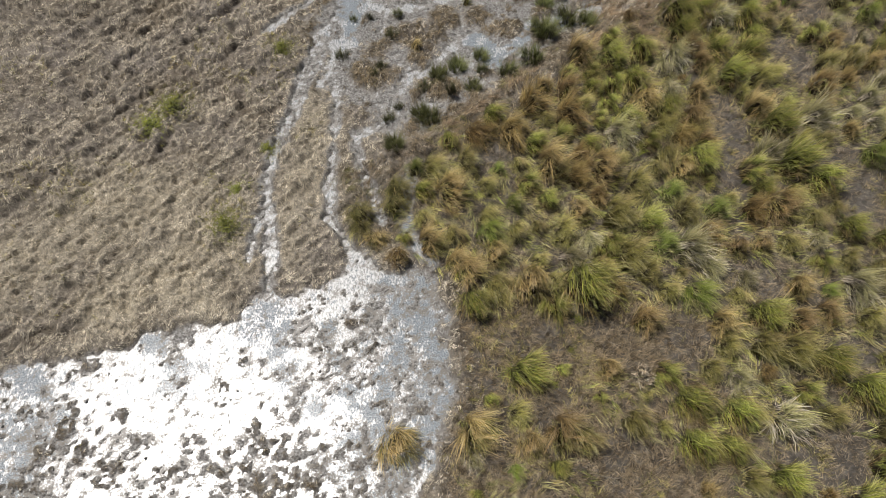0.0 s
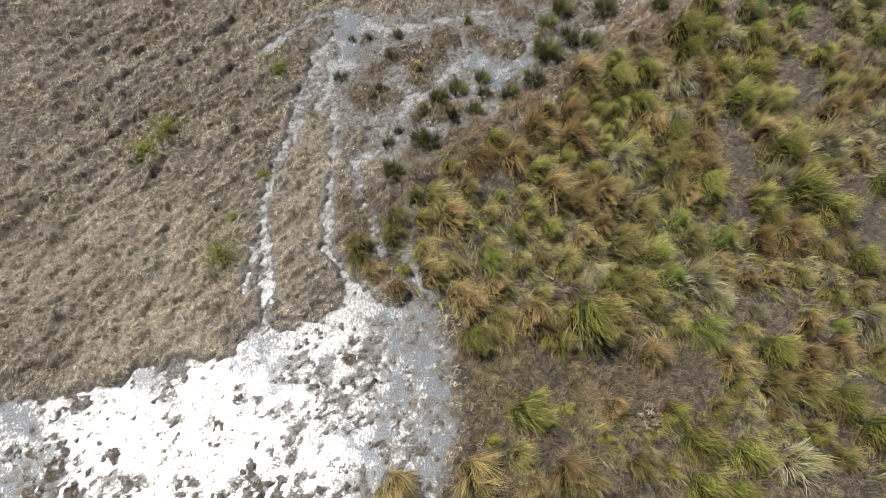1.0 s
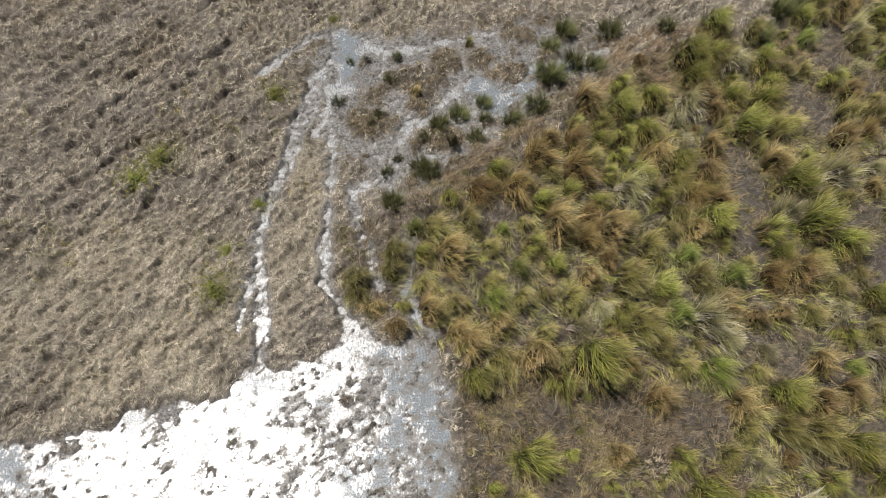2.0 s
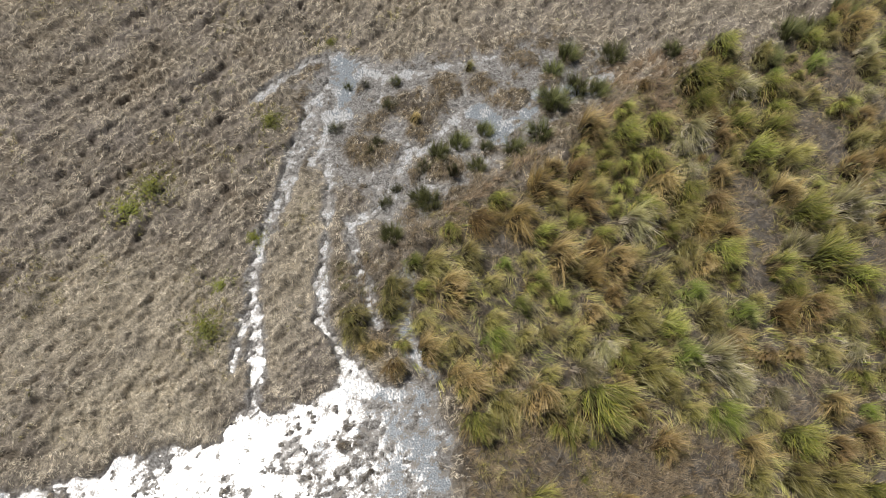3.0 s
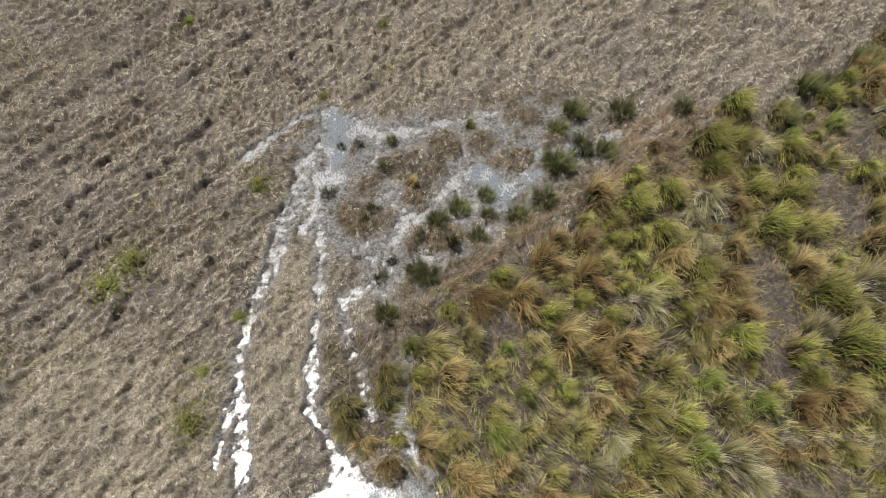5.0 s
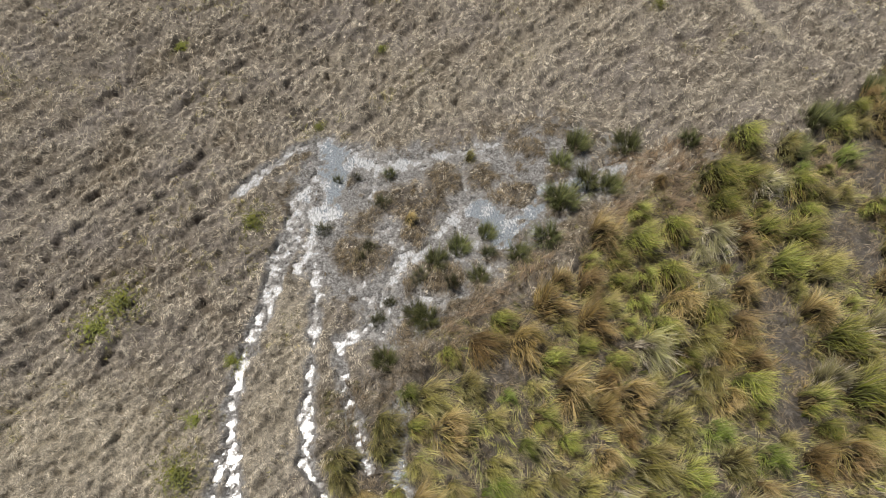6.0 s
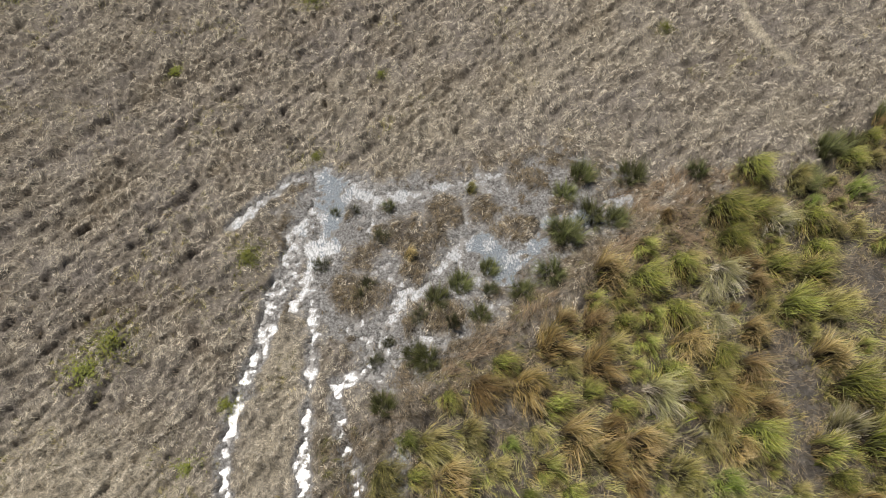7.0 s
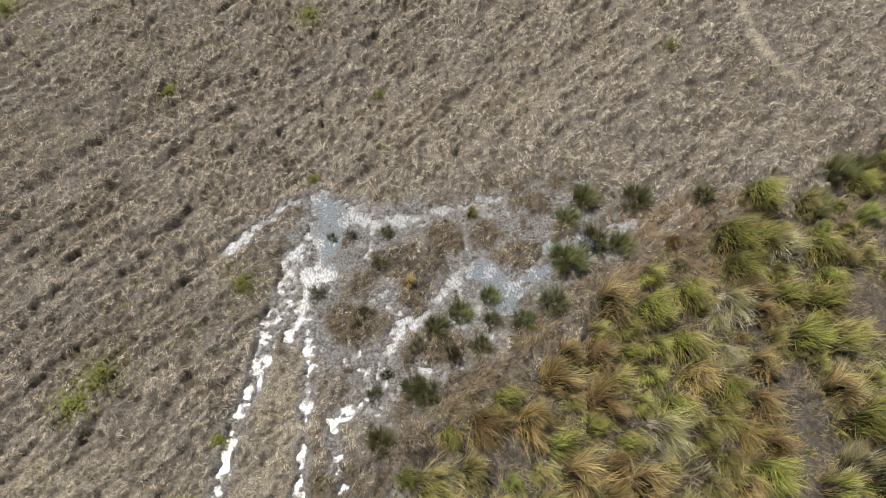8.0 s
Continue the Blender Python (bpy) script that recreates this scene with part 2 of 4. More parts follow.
# water-filled cattle tracks: points, half width, depth
TRACKS = [
    ([(-5.6, 8.9), (-5.55, 9.9), (-5.8, 11.4), (-6.12, 13.1), (-5.96, 14.5)], 0.125, 0.17),
    ([(-5.96, 14.5), (-5.5, 16.7), (-5.2, 18.1), (-4.9, 19.8)], 0.18, 0.125),
    ([(-6.28, 10.2), (-6.25, 11.0), (-6.12, 11.8)], 0.05, 0.12),
    ([(-2.60, 9.90), (-3.00, 10.33), (-3.31, 10.66), (-3.62, 11.11), (-3.83, 11.55), (-3.95, 12.02), (-4.00, 12.58), (-4.04, 13.33)], 0.08, 0.185),
    ([(-4.04, 13.33), (-4.03, 13.80), (-4.06, 15.50), (-4.12, 16.60), (-4.30, 18.00)], 0.035, 0.185),
    ([(-2.3, 11.6), (-2.65, 12.6), (-3.05, 13.6)], 0.12, 0.14),
    ([(-3.05, 13.6), (-3.3, 15.1), (-2.65, 15.2), (-2.4, 15.9)], 0.06, 0.13),
    ([(-0.7, 9.9), (-1.4, 11.0), (-1.6, 12.4), (-1.5, 13.4)], 0.14, 0.13),
    ([(-7.0, 20.2), (-6.3, 21.0), (-5.5, 21.8), (-4.4, 22.4)], 0.10, 0.125),
    ([(-4.9, 19.8), (-4.3, 21.0), (-3.7, 21.8)], 0.25, 0.16),
]
POOLS = [
    ([(-4.3, 22.2), (-3.85, 21.4), (-3.9, 20.4), (-4.0, 19.6)], 0.34, 0.13),
    ([(-3.65, 21.6), (-2.2, 21.2), (-1.1, 21.45), (0, 21.9), (1.75, 22.3)], 0.22, 0.07),
    ([(0.8, 19.7), (1.3, 19.1), (1.6, 18.4)], 0.30, 0.13),
    ([(1.6, 18.7), (2.3, 19.2), (3.0, 20.2), (4.2, 20.4), (5.4, 21.1)], 0.30, 0.13),
    ([(-1.85, 16.1), (-1.85, 16.9), (-1.4, 17.7), (-0.75, 18.1), (-0.1, 19.1), (0.6, 19.6)], 0.16, 0.05),
    ([(-4.9, 17.6), (-4.5, 18.6), (-4.2, 19.4)], 0.32, 0.09),
    ([(-3.1, 15.1), (-2.7, 15.3)], 0.18, 0.12),
]
ISLANDS = [(-1.6, 19.8, 0.75), (-0.7, 19.9, 0.5), (0.85, 20.7, 0.5), (1.85, 20.0, 0.42), (-2.8, 19.0, 0.55), (-1.2, 18.9, 0.6), (-0.3, 20.6, 0.6), (-2.9, 17.8, 0.8), (-0.5, 17.1, 0.6)]
# where clods and sods break the large pool: place, radius
CLODS = [(-11.8, 5.66, 0.5), (-10.85, 6.7, 0.25), (-10.36, 6.95, 0.3), (-10.4, 5.65, 0.45), (-9.89, 5.5, 0.3), (-9.04, 5.49, 0.22), (-10.53, 5.04, 0.4), (-8.52, 4.88, 0.25),
         (-7.49, 6.19, 0.3), (-6.49, 6.26, 0.25), (-6.33, 5.79, 0.25), (-5.68, 6.1, 0.35), (-5.67, 5.47, 0.3), (-9.8, 4.59, 0.5), (-10.89, 4.45, 0.35), (-9.02, 3.86, 0.45),
         (-7.84, 3.86, 0.4), (-7.55, 4.58, 0.2), (-6.21, 3.71, 0.5), (-5.55, 4.13, 0.45), (-6.12, 6.92, 0.3)]
CLODS += [(-4.67, 8.11, 0.2), (-4.04, 6.74, 0.12), (-3.79, 6.57, 0.2), (-3.13, 7.23, 0.12), (-2.3, 6.48, 0.3), (-2.82, 6.08, 0.12), (-4.07, 5.46, 0.2), (-1.95, 5.6, 0.4), (-3.11, 4.85, 0.45),
          (-4.08, 8.83, 0.25), (-2.91, 8.63, 0.25), (-3.03, 8.1, 0.2), (-4.87, 4.56, 0.6), (-5.3, 3.43, 0.9), (-12.4, 5.5, 0.5), (-11.4, 3.4, 0.7), (-3.57, 3.4, 0.6), (-5.23, 5.01, 0.35)]
# hollows of bare wet mud among the grass
HOLLOWS = [
    ([(12.0, 18.7), (12.1, 17.6)], 0.65), ([(9.07, 16.2), (9.1, 14.5), (9.2, 13.4)], 0.55), ([(12.4, 13.4), (12.9, 12.7), (12.6, 11.7)], 0.7),
    ([(13.2, 20.4), (13.6, 21.9)], 0.5), ([(0.9, 14.2), (2.0, 14.7)], 0.35), ([(5.9, 17.0), (6.3, 17.3)], 0.25), ([(2.3, 8.0), (5.0, 7.3), (6.2, 7.6)], 0.8),
    ([(0.9, 7.6), (1.6, 6.4), (2.6, 5.6)], 0.7), ([(8.2, 9.6), (8.9, 9.2)], 0.5), ([(3.8, 4.2), (5.0, 3.6)], 0.7), ([(8.6, 4.6), (9.6, 4.2)], 0.7),
    ([(14.6, 30.2), (16.5, 30.9)], 0.5), ([(10.3, 6.4), (10.9, 7.0)], 0.4),
]
# dry cattle paths trodden into the turf
PATHS = [
    [(-16, 22.7), (-13.4, 25.4), (-10.4, 28.3), (-8.0, 29.4), (-5, 32)], [(-14, 13.4), (-12.1, 15.3), (-10.9, 16.6), (-8.4, 18.5), (-7.1, 20.2)],
    [(-3.4, 22.6), (-1.56, 24.0), (0.56, 26.5), (3.0, 30.7), (4, 33)], [(1.5, 26.5), (4.0, 27.8), (7, 30.5)], [(3.6, 24.6), (5.0, 25.4), (7.5, 26.6), (9.5, 26.9)],
    [(4.8, 27.8), (8.4, 29.4), (10.7, 30.6)], [(-17, 13), (-15.4, 14.5), (-12.2, 17.3), (-9.9, 19.2), (-7.5, 22.8)], [(-9.6, 12.2), (-8.8, 13.2), (-7.2, 16.1), (-5.4, 18)],
    [(-13.6, 9), (-13.2, 9.9), (-11.3, 13.8), (-9.0, 16.7)], [(-6.4, 8.4), (-6.6, 9.9), (-7.1, 10.7)], [(-18, 22), (-16.4, 22.1), (-14, 22), (-12.6, 23.7), (-10.3, 26.1), (-8, 30)],
    [(-1.2, 15.8), (-0.6, 15.5), (0.1, 15.6), (0.7, 16.5)], [(-15.5, 17.5), (-13, 20.0), (-10.5, 22.2), (-8.4, 25.0), (-6.0, 27.2)], [(-14.5, 10.4), (-12.3, 12.6), (-10.4, 15.0)],
]

# paths and spots bleached pale, one strip by painted glare: points, half width, strength
PALE = [([(10.95, 31.5), (11.05, 28.6), (11.5, 27.4), (12.2, 26.6)], 0.06, 0.85), ([(-10.0, 8.8), (-8.7, 9.9), (-7.7, 9.0)], 0.9, 0.75), ([(-13, 10), (-11, 12.5), (-8.6, 12), (-7.5, 10.5)], 1.7, 0.55), ([(2.2, 25.7), (3.4, 26.4)], 0.4, 0.4),
        # the first strip here averages pale clay with damp-ground glare, as colour
        ([(-5.2, 10.5), (-4.9, 13.0), (-4.8, 16.2)], 0.8, 0.4), ([(8.5, 23.8), (11.5, 24.6)], 0.5, 0.12), ([(-3.5, 24.2), (1.5, 25.6), (6.5, 28.6)], 1.9, 0.15)]


def land(x, y):
    """Height of the ground, and how far it is wet clay or dark mud."""
    u, v = (x + y) * 0.7071, (y - x) * 0.7071
    away = np.maximum(np.maximum(-20 - x, x - 19), np.maximum(-y, y - 33.5))
    tame = step(2.5, 0.0, away)
    jag = rough(x, y, 1.7, 3, 5)
    lumps = tame * rough(x, y, 2.3, 3, 11)
    crumbs = tame * rough(x, y, 7.0, 2, 21)
    grit = tame * wavy(x * 12.5, y * 12.5, 23)
    rows = tame * rough(u * 0.5 + 0.2 * jag, v * 2.4, 1.0, 3, 31)
    dint = tame * step(0.38, 0.24, pocks(x + 0.1 * jag, y + 0.1 * lumps, 0.40, 3)) * step(-0.5, 0.1, rough(x, y, 0.5, 2, 41))
    nick = tame * step(0.42, 0.22, pocks(u * 0.8 + 0.08 * lumps, v * 1.3 + 0.1 * jag, 0.27, 13)) * step(-0.3, 0.3, rough(x, y, 0.9, 2, 43))
    damp = inside(x, y, POND)
    for line, w, deep in TRACKS:
        damp = np.maximum(damp, -along_line(x, y, line))
    damp = step(-1.3, 0.0, np.maximum(damp, inside(x, y, MARSH)))
    h = 0.33 - 0.17 * damp + 0.045 * wavy(x * 0.21, y * 0.21, 51) + (1 - 0.4 * damp) * (0.115 * lumps + 0.07 * crumbs + 0.065 * rows - 0.05 * dint - 0.065 * nick)
    for scale, deep, seed in ((2.2, 0.12, 141), (1.25, 0.145, 151)):
        h -= tame * (1 - 0.5 * damp) * deep * step(0.17, 0.03, np.abs(wavy(u * scale * 0.4 + 0.16 * jag, v * scale * 1.35 + 0.2 * lumps, seed))) * step(-0.4, 0.3, wavy(x * 0.8, y * 0.8, seed + 1))
    path = np.zeros(np.shape(x))
    for line in PATHS:
        path = np.maximum(path, step(0.19, 0.04, along_line(x, y, line) + 0.09 * jag) * step(-0.9, 0.1, rough(x, y, 0.9, 2, 211)))
    h -= tame * 0.15 * path * (1 - 0.5 * damp)
    h = np.maximum(h, 0.035 + 0.012 * crumbs)
    grass = step(-0.5, 0.5, inside(x, y, GRASS) + 0.3 * jag)
    bed = 0.10 + 0.085 * lumps + 0.055 * crumbs
    open_mud = np.zeros(np.shape(x))
    for line, w in HOLLOWS:
        open_mud = np.maximum(open_mud, step(w + 0.3, w - 0.25, along_line(x, y, line) + 0.18 * jag))
    bed = np.maximum(bed - 0.05 * open_mud, 0.03 + 0.012 * crumbs)
    h += (bed - h) * grass
    # the marsh, its pools and its islands
    marsh = step(-0.45, 0.35, inside(x, y, MARSH) + 0.35 * jag)
    isle = np.zeros(np.shape(x))
    for ix, iy, r in ISLANDS:
        isle = np.maximum(isle, step(r + 0.25, r - 0.3, np.hypot(x - ix, y - iy) + 0.2 * jag))
    isle = np.maximum(isle, 0.8 * step(0.5, 0.9, rough(x, y, 1.5, 3, 201) + 0.3 * step(-3.5, 0.0, x) - 0.6 * step(16.5, 14.5, y) - 0.9 * step(20.2, 21.0, y) * step(1.6, 0.4, x) + 0.28 * step(0.8, 2.6, x)))
    wetland = 0.030 + 0.035 * lumps + 0.05 * crumbs + 0.02 * grit + 0.12 * isle
    h += (wetland - h) * marsh
    for line, w, deep in POOLS:
        h -= deep * step(w + 0.16, w - 0.16, along_line(x, y, line) + 0.14 * jag)
    trod = np.zeros(np.shape(x))
    for line, w, deep in TRACKS:
        gap = along_line(x, y, line) + 0.11 * jag + 0.05 * crumbs
        trod = np.maximum(trod, step(w + 0.22, w + 0.04, gap))
        h += (0.036 - 0.36 * deep + 0.04 * crumbs + 0.035 * grit + 0.018 * lumps - h) * step(w + 0.16, w - 0.04, gap)
    # the large pool with its clods
    pool = step(-0.18, 0.28, inside(x, y, POND) + 0.22 * jag)
    south = 0.35 * step(6.5, 3.5, y) + 1.1 * step(5.2, 3.9, y) * (1 - 0.85 * step(-9.8, -8.8, x) * step(-5.4, -6.4, x)) + 0.35 * step(-4.5, -2.5, x)
    sod = np.zeros(np.shape(x))
    at = (x > -17) & (x < 1) & (y < 11) & (y > 1)
    for cx, cy, r in CLODS:
        sod[at] = np.maximum(sod[at], step(0.85 * r + 0.25, 0.4 * r - 0.1, np.hypot(x[at] - cx, (y[at] - cy) * 1.1) + 0.16 * jag[at]))
    clods = step(0.55, 1.7, 0.75 * rough(x, y, 2.2, 3, 61) + 0.85 * crumbs + 0.85 * grit + 0.34 * south + 1.3 * sod - 0.55)
    h += (-0.045 + 0.035 * crumbs + 0.018 * grit + 0.035 * step(-0.2, 0.7, rough(x, y, 0.9, 2, 191) + 0.5 * south) + 0.10 * clods - h) * pool
    clay = np.maximum(marsh * (1 - isle), np.maximum(pool * step(0.105, 0.03, h), np.maximum(trod, 0.12 * open_mud * grass)))
    mud = np.maximum(np.maximum(grass, 0.5 * pool), 0.6 * isle * marsh)
    return h, clay, mud


def mesh_of(name, verts, quads, values=None, smooth=True):
    """A mesh of four-sided faces from arrays, with named values at its points."""
    me = bpy.data.meshes.new(name)
    me.vertices.add(len(verts)), me.loops.add(quads.size), me.polygons.add(len(quads))
    me.vertices.foreach_set("co", np.ascontiguousarray(verts, np.float32).ravel())
    me.loops.foreach_set("vertex_index", np.ascontiguousarray(quads, np.int32).ravel())
    me.polygons.foreach_set("loop_start", np.arange(0, quads.size, 4, dtype=np.int32))
    me.polygons.foreach_set("use_smooth", np.full(len(quads), smooth))
    for key, value in (values or {}).items():
        me.attributes.new(key, "FLOAT", "POINT").data.foreach_set("value", np.ascontiguousarray(value, np.float32).ravel())
    me.update(calc_edges=True)
    me.validate()
    return me


def sheet(xs, ys):
    gx, gy = np.meshgrid(xs, ys)
    k = np.arange(gx.size).reshape(gx.shape)
    quads = np.stack([k[:-1, :-1], k[:-1, 1:], k[1:, 1:], k[1:, :-1]], -1).reshape(-1, 4)
    return gx.ravel(), gy.ravel(), quads


TAIL = 32


def banded(edges, gaps, out=1500):
    """Even steps in bands of their own fineness, then ever wider ones to the horizon."""
    inner = [np.arange(a, b - 0.3 * g, g) for a, b, g in zip(edges, edges[1:], gaps)]
    return np.concatenate([(edges[0] - np.geomspace(gaps[0], out, TAIL))[::-1], *inner, edges[-1] + np.geomspace(0.01, out, TAIL)])


gx, gy, quads = sheet(banded((-20, -13, 0.2, 6, 19), (0.085, 0.05, 0.08, 0.12)), banded((0, 2, 10.5, 23.5, 33.5), (0.1, 0.048, 0.062, 0.07)))
gh, gclay, gmud = land(gx, gy)
gpale = np.zeros(gx.shape)
for line, w, much in PALE:
    gpale = np.maximum(gpale, much * step(w + 0.25 + 0.4 * w, 0.3 * w, along_line(gx, gy, line) + 0.25 * w * rough(gx, gy, 2.0, 3, 161)))
ground = new("ground", mesh_of("ground", np.stack([gx, gy, gh], 1), quads, {"clay": gclay, "marsh": gmud, "pale": gpale}))
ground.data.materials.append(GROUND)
tagged(ground, "trampled grey-brown pasture with hoof prints and wet mud", "ground", kind="structure")

CALM = [([(-8.5, 7.62), (-8.0, 6.77), (-7.65, 5.79)], 0.10), ([(-5.62, 8.48), (-5.05, 7.25), (-4.69, 6.25), (-4.39, 5.62)], 0.16), ([(-0.6, 9.6), (-0.45, 7.6), (-0.5, 6.3), (-0.7, 5.0)], 0.7), ([(-1.7, 9.0), (-1.5, 7.0), (-1.9, 4.6)], 0.25), ([(-2.6, 4.6), (-1.6, 3.4)], 0.4), ([(-4.08, 4.13), (-3.0, 3.84)], 0.3),
        ([(-3.7, 7.8), (-3.0, 6.2), (-2.2, 5.0)], 0.05), ([(-13, 6.5), (-11.94, 6.63), (-11.49, 5.66), (-11.1, 4.89), (-11.5, 3.87)], 0.45), ([(-3.9, 21.6), (-3.95, 19.9)], 0.35), ([(1.2, 19.3), (1.6, 18.5), (2.6, 19.5), (4.2, 20.3)], 0.4), ([(-1.6, 12.6), (-1.2, 10.2)], 0.3)]
wx, wy, quads = sheet(np.arange(-16, 6.01, 0.11), np.arange(0.5, 24.01, 0.11))
calm = np.zeros(wx.shape)
wob = rough(wx, wy, 1.9, 3, 71)
for line, w in CALM:
    calm = np.maximum(calm, step(w + 0.8, w - 0.5, along_line(wx, wy, line) + 0.5 * wob))
water = new("water", mesh_of("water", np.stack([wx, wy, np.zeros(wx.shape)], 1), quads, {"calm": calm, "shallow": step(-0.062, 0.02, land(wx, wy)[0])}))
water.data.materials.append(WATER)
tagged(water, "shallow murky marsh water glaring white in the sun", "water", kind="structure")


# ---- grass ----
def blades(rng, base, way, length, width, rise, droop, parts=3):
    """Curved tapering blades: their points, faces and how far along each point lies."""
    n = len(base)
    side = np.stack([-np.sin(way), np.cos(way), np.zeros(n)], 1)
    at, pts, along = base.copy(), [], []
    for k in range(parts + 1):
        f = k / parts
        half = (width * (1 - 0.85 * f ** 1.5) / 2)[:, None]
        pts += [at - side * half, at + side * half]
        along += [np.full(n, f)] * 2
        tilt = rise - droop * (f + 0.5 / parts)
        at = at + (length / parts)[:, None] * np.stack([np.cos(tilt) * np.cos(way), np.cos(tilt) * np.sin(way), np.sin(tilt)], 1)
        at[:, 2] = np.maximum(at[:, 2], 0.015)
    verts, along = np.stack(pts, 1).reshape(-1, 3), np.stack(along, 1).ravel()
    first = np.arange(n)[:, None] * (2 * parts + 2) + 2 * np.arange(parts)[None]
    quads = np.stack([first, first + 1, first + 3, first + 2], -1).reshape(-1, 4)
    return verts, quads, along


def part(name, me, material, parent, label=""):
    ob = new(name, me)
    if not me.materials:
        me.materials.append(material)
    ob.parent = parent
    return tagged(ob, label)


def tuft_mesh(rng, locks, each, spread, reach, width, lean, rise=(45, 85), droop=(60, 125), fan=0.75, parts=3, lift=0.0, bunches=0, stray=0.16):
    """A clump of blades that hang together in locks, combed by the wind towards +x; bunches of locks may part."""
    r, a = spread * np.sqrt(rng.random(locks)), rng.random(locks) * 2 * np.pi
    sway, size, tone = np.zeros(locks), np.ones(locks), rng.random(locks)
    if bunches:
        which = rng.integers(0, bunches, locks)
        br, ba = spread * np.sqrt((np.arange(bunches) + 0.5) / bunches), 2.4 * np.arange(bunches) + rng.normal(0, 0.4, bunches)
        px, py = (br * np.cos(ba))[which] + rng.normal(0, 0.17 * spread, locks), (br * np.sin(ba))[which] + rng.normal(0, 0.17 * spread, locks)
        r, a = np.minimum(np.hypot(px, py), 1.1 * spread), np.arctan2(py, px)
        sway, size = rng.normal(0, 0.5, bunches)[which], rng.uniform(0.55, 1.4, bunches)[which]
        tone = np.clip(0.72 * ((np.arange(bunches) * 0.618) % 1)[which] + 0.28 * rng.random(locks), 0, 1)
    ox, oy = fan * np.cos(a) * (0.25 + r / spread), fan * np.sin(a) * (0.25 + r / spread)
    way = np.arctan2(oy + rng.normal(0, 0.4, locks) * (0.85 if bunches else 1), ox + lean + rng.normal(0, 0.4, locks) * (0.85 if bunches else 1)) + sway
    long, up, down = reach * size * rng.uniform(0.55, 1.15, locks), rng.uniform(*rise, locks), rng.uniform(*droop, locks)
    k = np.repeat(np.arange(locks), each)
    n = len(k)
    base = np.stack([(r * np.cos(a))[k], (r * np.sin(a))[k], (lift * np.sqrt(np.maximum(1 - (r / spread) ** 2, 0)))[k]], 1) + rng.normal(0, 0.03, (n, 3)) * (1, 1, 0)
    made = blades(rng, base, way[k] + rng.normal(0, stray, n), long[k] * rng.uniform(0.6, 1.15, n), width * rng.uniform(0.6, 1.3, n),
                  np.radians(up[k] + rng.normal(0, 6, n)), np.radians(down[k] + rng.normal(0, 9, n)), parts)
    return *made, np.repeat(tone[k], 2 * parts + 2)


def mound_mesh(rng, radius, height):
    """The low root crown that a tussock grows from."""
    rings, sides = 4, 14
    bump = rng.uniform(0.8, 1.2, sides)
    verts = [(0, 0, height)]
    quads = []
    for k in range(1, rings + 1):
        f = k / rings
        for s in range(sides):
            a = 2 * math.pi * s / sides
            rr = radius * f * bump[s]
            verts.append((rr * math.cos(a), rr * math.sin(a), height * math.cos(f * math.pi / 2) - 0.06 * f))
    for s in range(sides):
        q = (s + 1) % sides
        quads.append((0, 1 + s, 1 + q))
        for k in range(rings - 1):
            a, b = 1 + k * sides, 1 + (k + 1) * sides
            quads.append((a + s, b + s, b + q, a + q))
    bm = bmesh.new()
    vs = [bm.verts.new(p) for p in verts]
    for f in quads:
        bm.faces.new([vs[i] for i in f])
    me = bpy.data.meshes.new("root_mound")
    bm.to_mesh(me)
    bm.free()
    me.attributes.new("along", "FLOAT", "POINT")
    for p in me.polygons:
        p.use_smooth = True
    return me


def tussock(rng, kind, lean, reach, name="grass_tussock"):
    """A combed tussock: root mound, living blades and dead ones."""
    main, second, label = {
        "green": (GREEN, GOLD, "green wind-combed tussock of long marsh grass"),
        "olive": (OLIVE, PALE_GRASS, "olive and yellowing tussock of long marsh grass"),
        "gold": (GOLD, OLIVE, "golden-brown dried tussock of long marsh grass"),
        "fresh": (FRESH, PALE_GRASS, "bright green tussock of fresh marsh grass"),
        "pale": (PALE_GRASS, STRAW, "pale straw-green tussock of drying marsh grass"),
        "rust": (RUSSET, GOLD, "russet-brown tussock of dying marsh grass"),
        "sedgy": (DARK_OLIVE, OLIVE, "dark olive tussock of coarse sedge beside the water"),
    }[kind]
    top = new(name)
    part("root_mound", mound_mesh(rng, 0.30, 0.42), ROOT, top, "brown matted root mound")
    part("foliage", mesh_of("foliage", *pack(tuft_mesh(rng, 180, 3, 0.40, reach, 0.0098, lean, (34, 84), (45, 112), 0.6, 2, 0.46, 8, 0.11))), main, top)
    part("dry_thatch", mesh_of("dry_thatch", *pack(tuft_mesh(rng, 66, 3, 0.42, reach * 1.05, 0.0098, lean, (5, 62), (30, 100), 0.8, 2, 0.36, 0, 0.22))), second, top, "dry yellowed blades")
    return tagged(top, label, "grass tussock", "marsh grass tussocks")


def pack(made):
    verts, quads, along, *lock = made
    return verts, quads, {"along": along, "lock": lock[0] if lock else np.zeros(len(along))}


def height_at(x, y):
    return float(land(np.array([x]), np.array([y]))[0][0])


rng = np.random.default_rng(4)
KINDS = ["green", "olive", "gold", "fresh", "pale", "rust", "sedgy"]
models = {k: [tussock(rng, k, lean, reach) for lean, reach in ((1.5, 0.58), (2.1, 0.66), (1.1, 0.52))] for k in KINDS}
spare = {k: list(v) for k, v in models.items()}


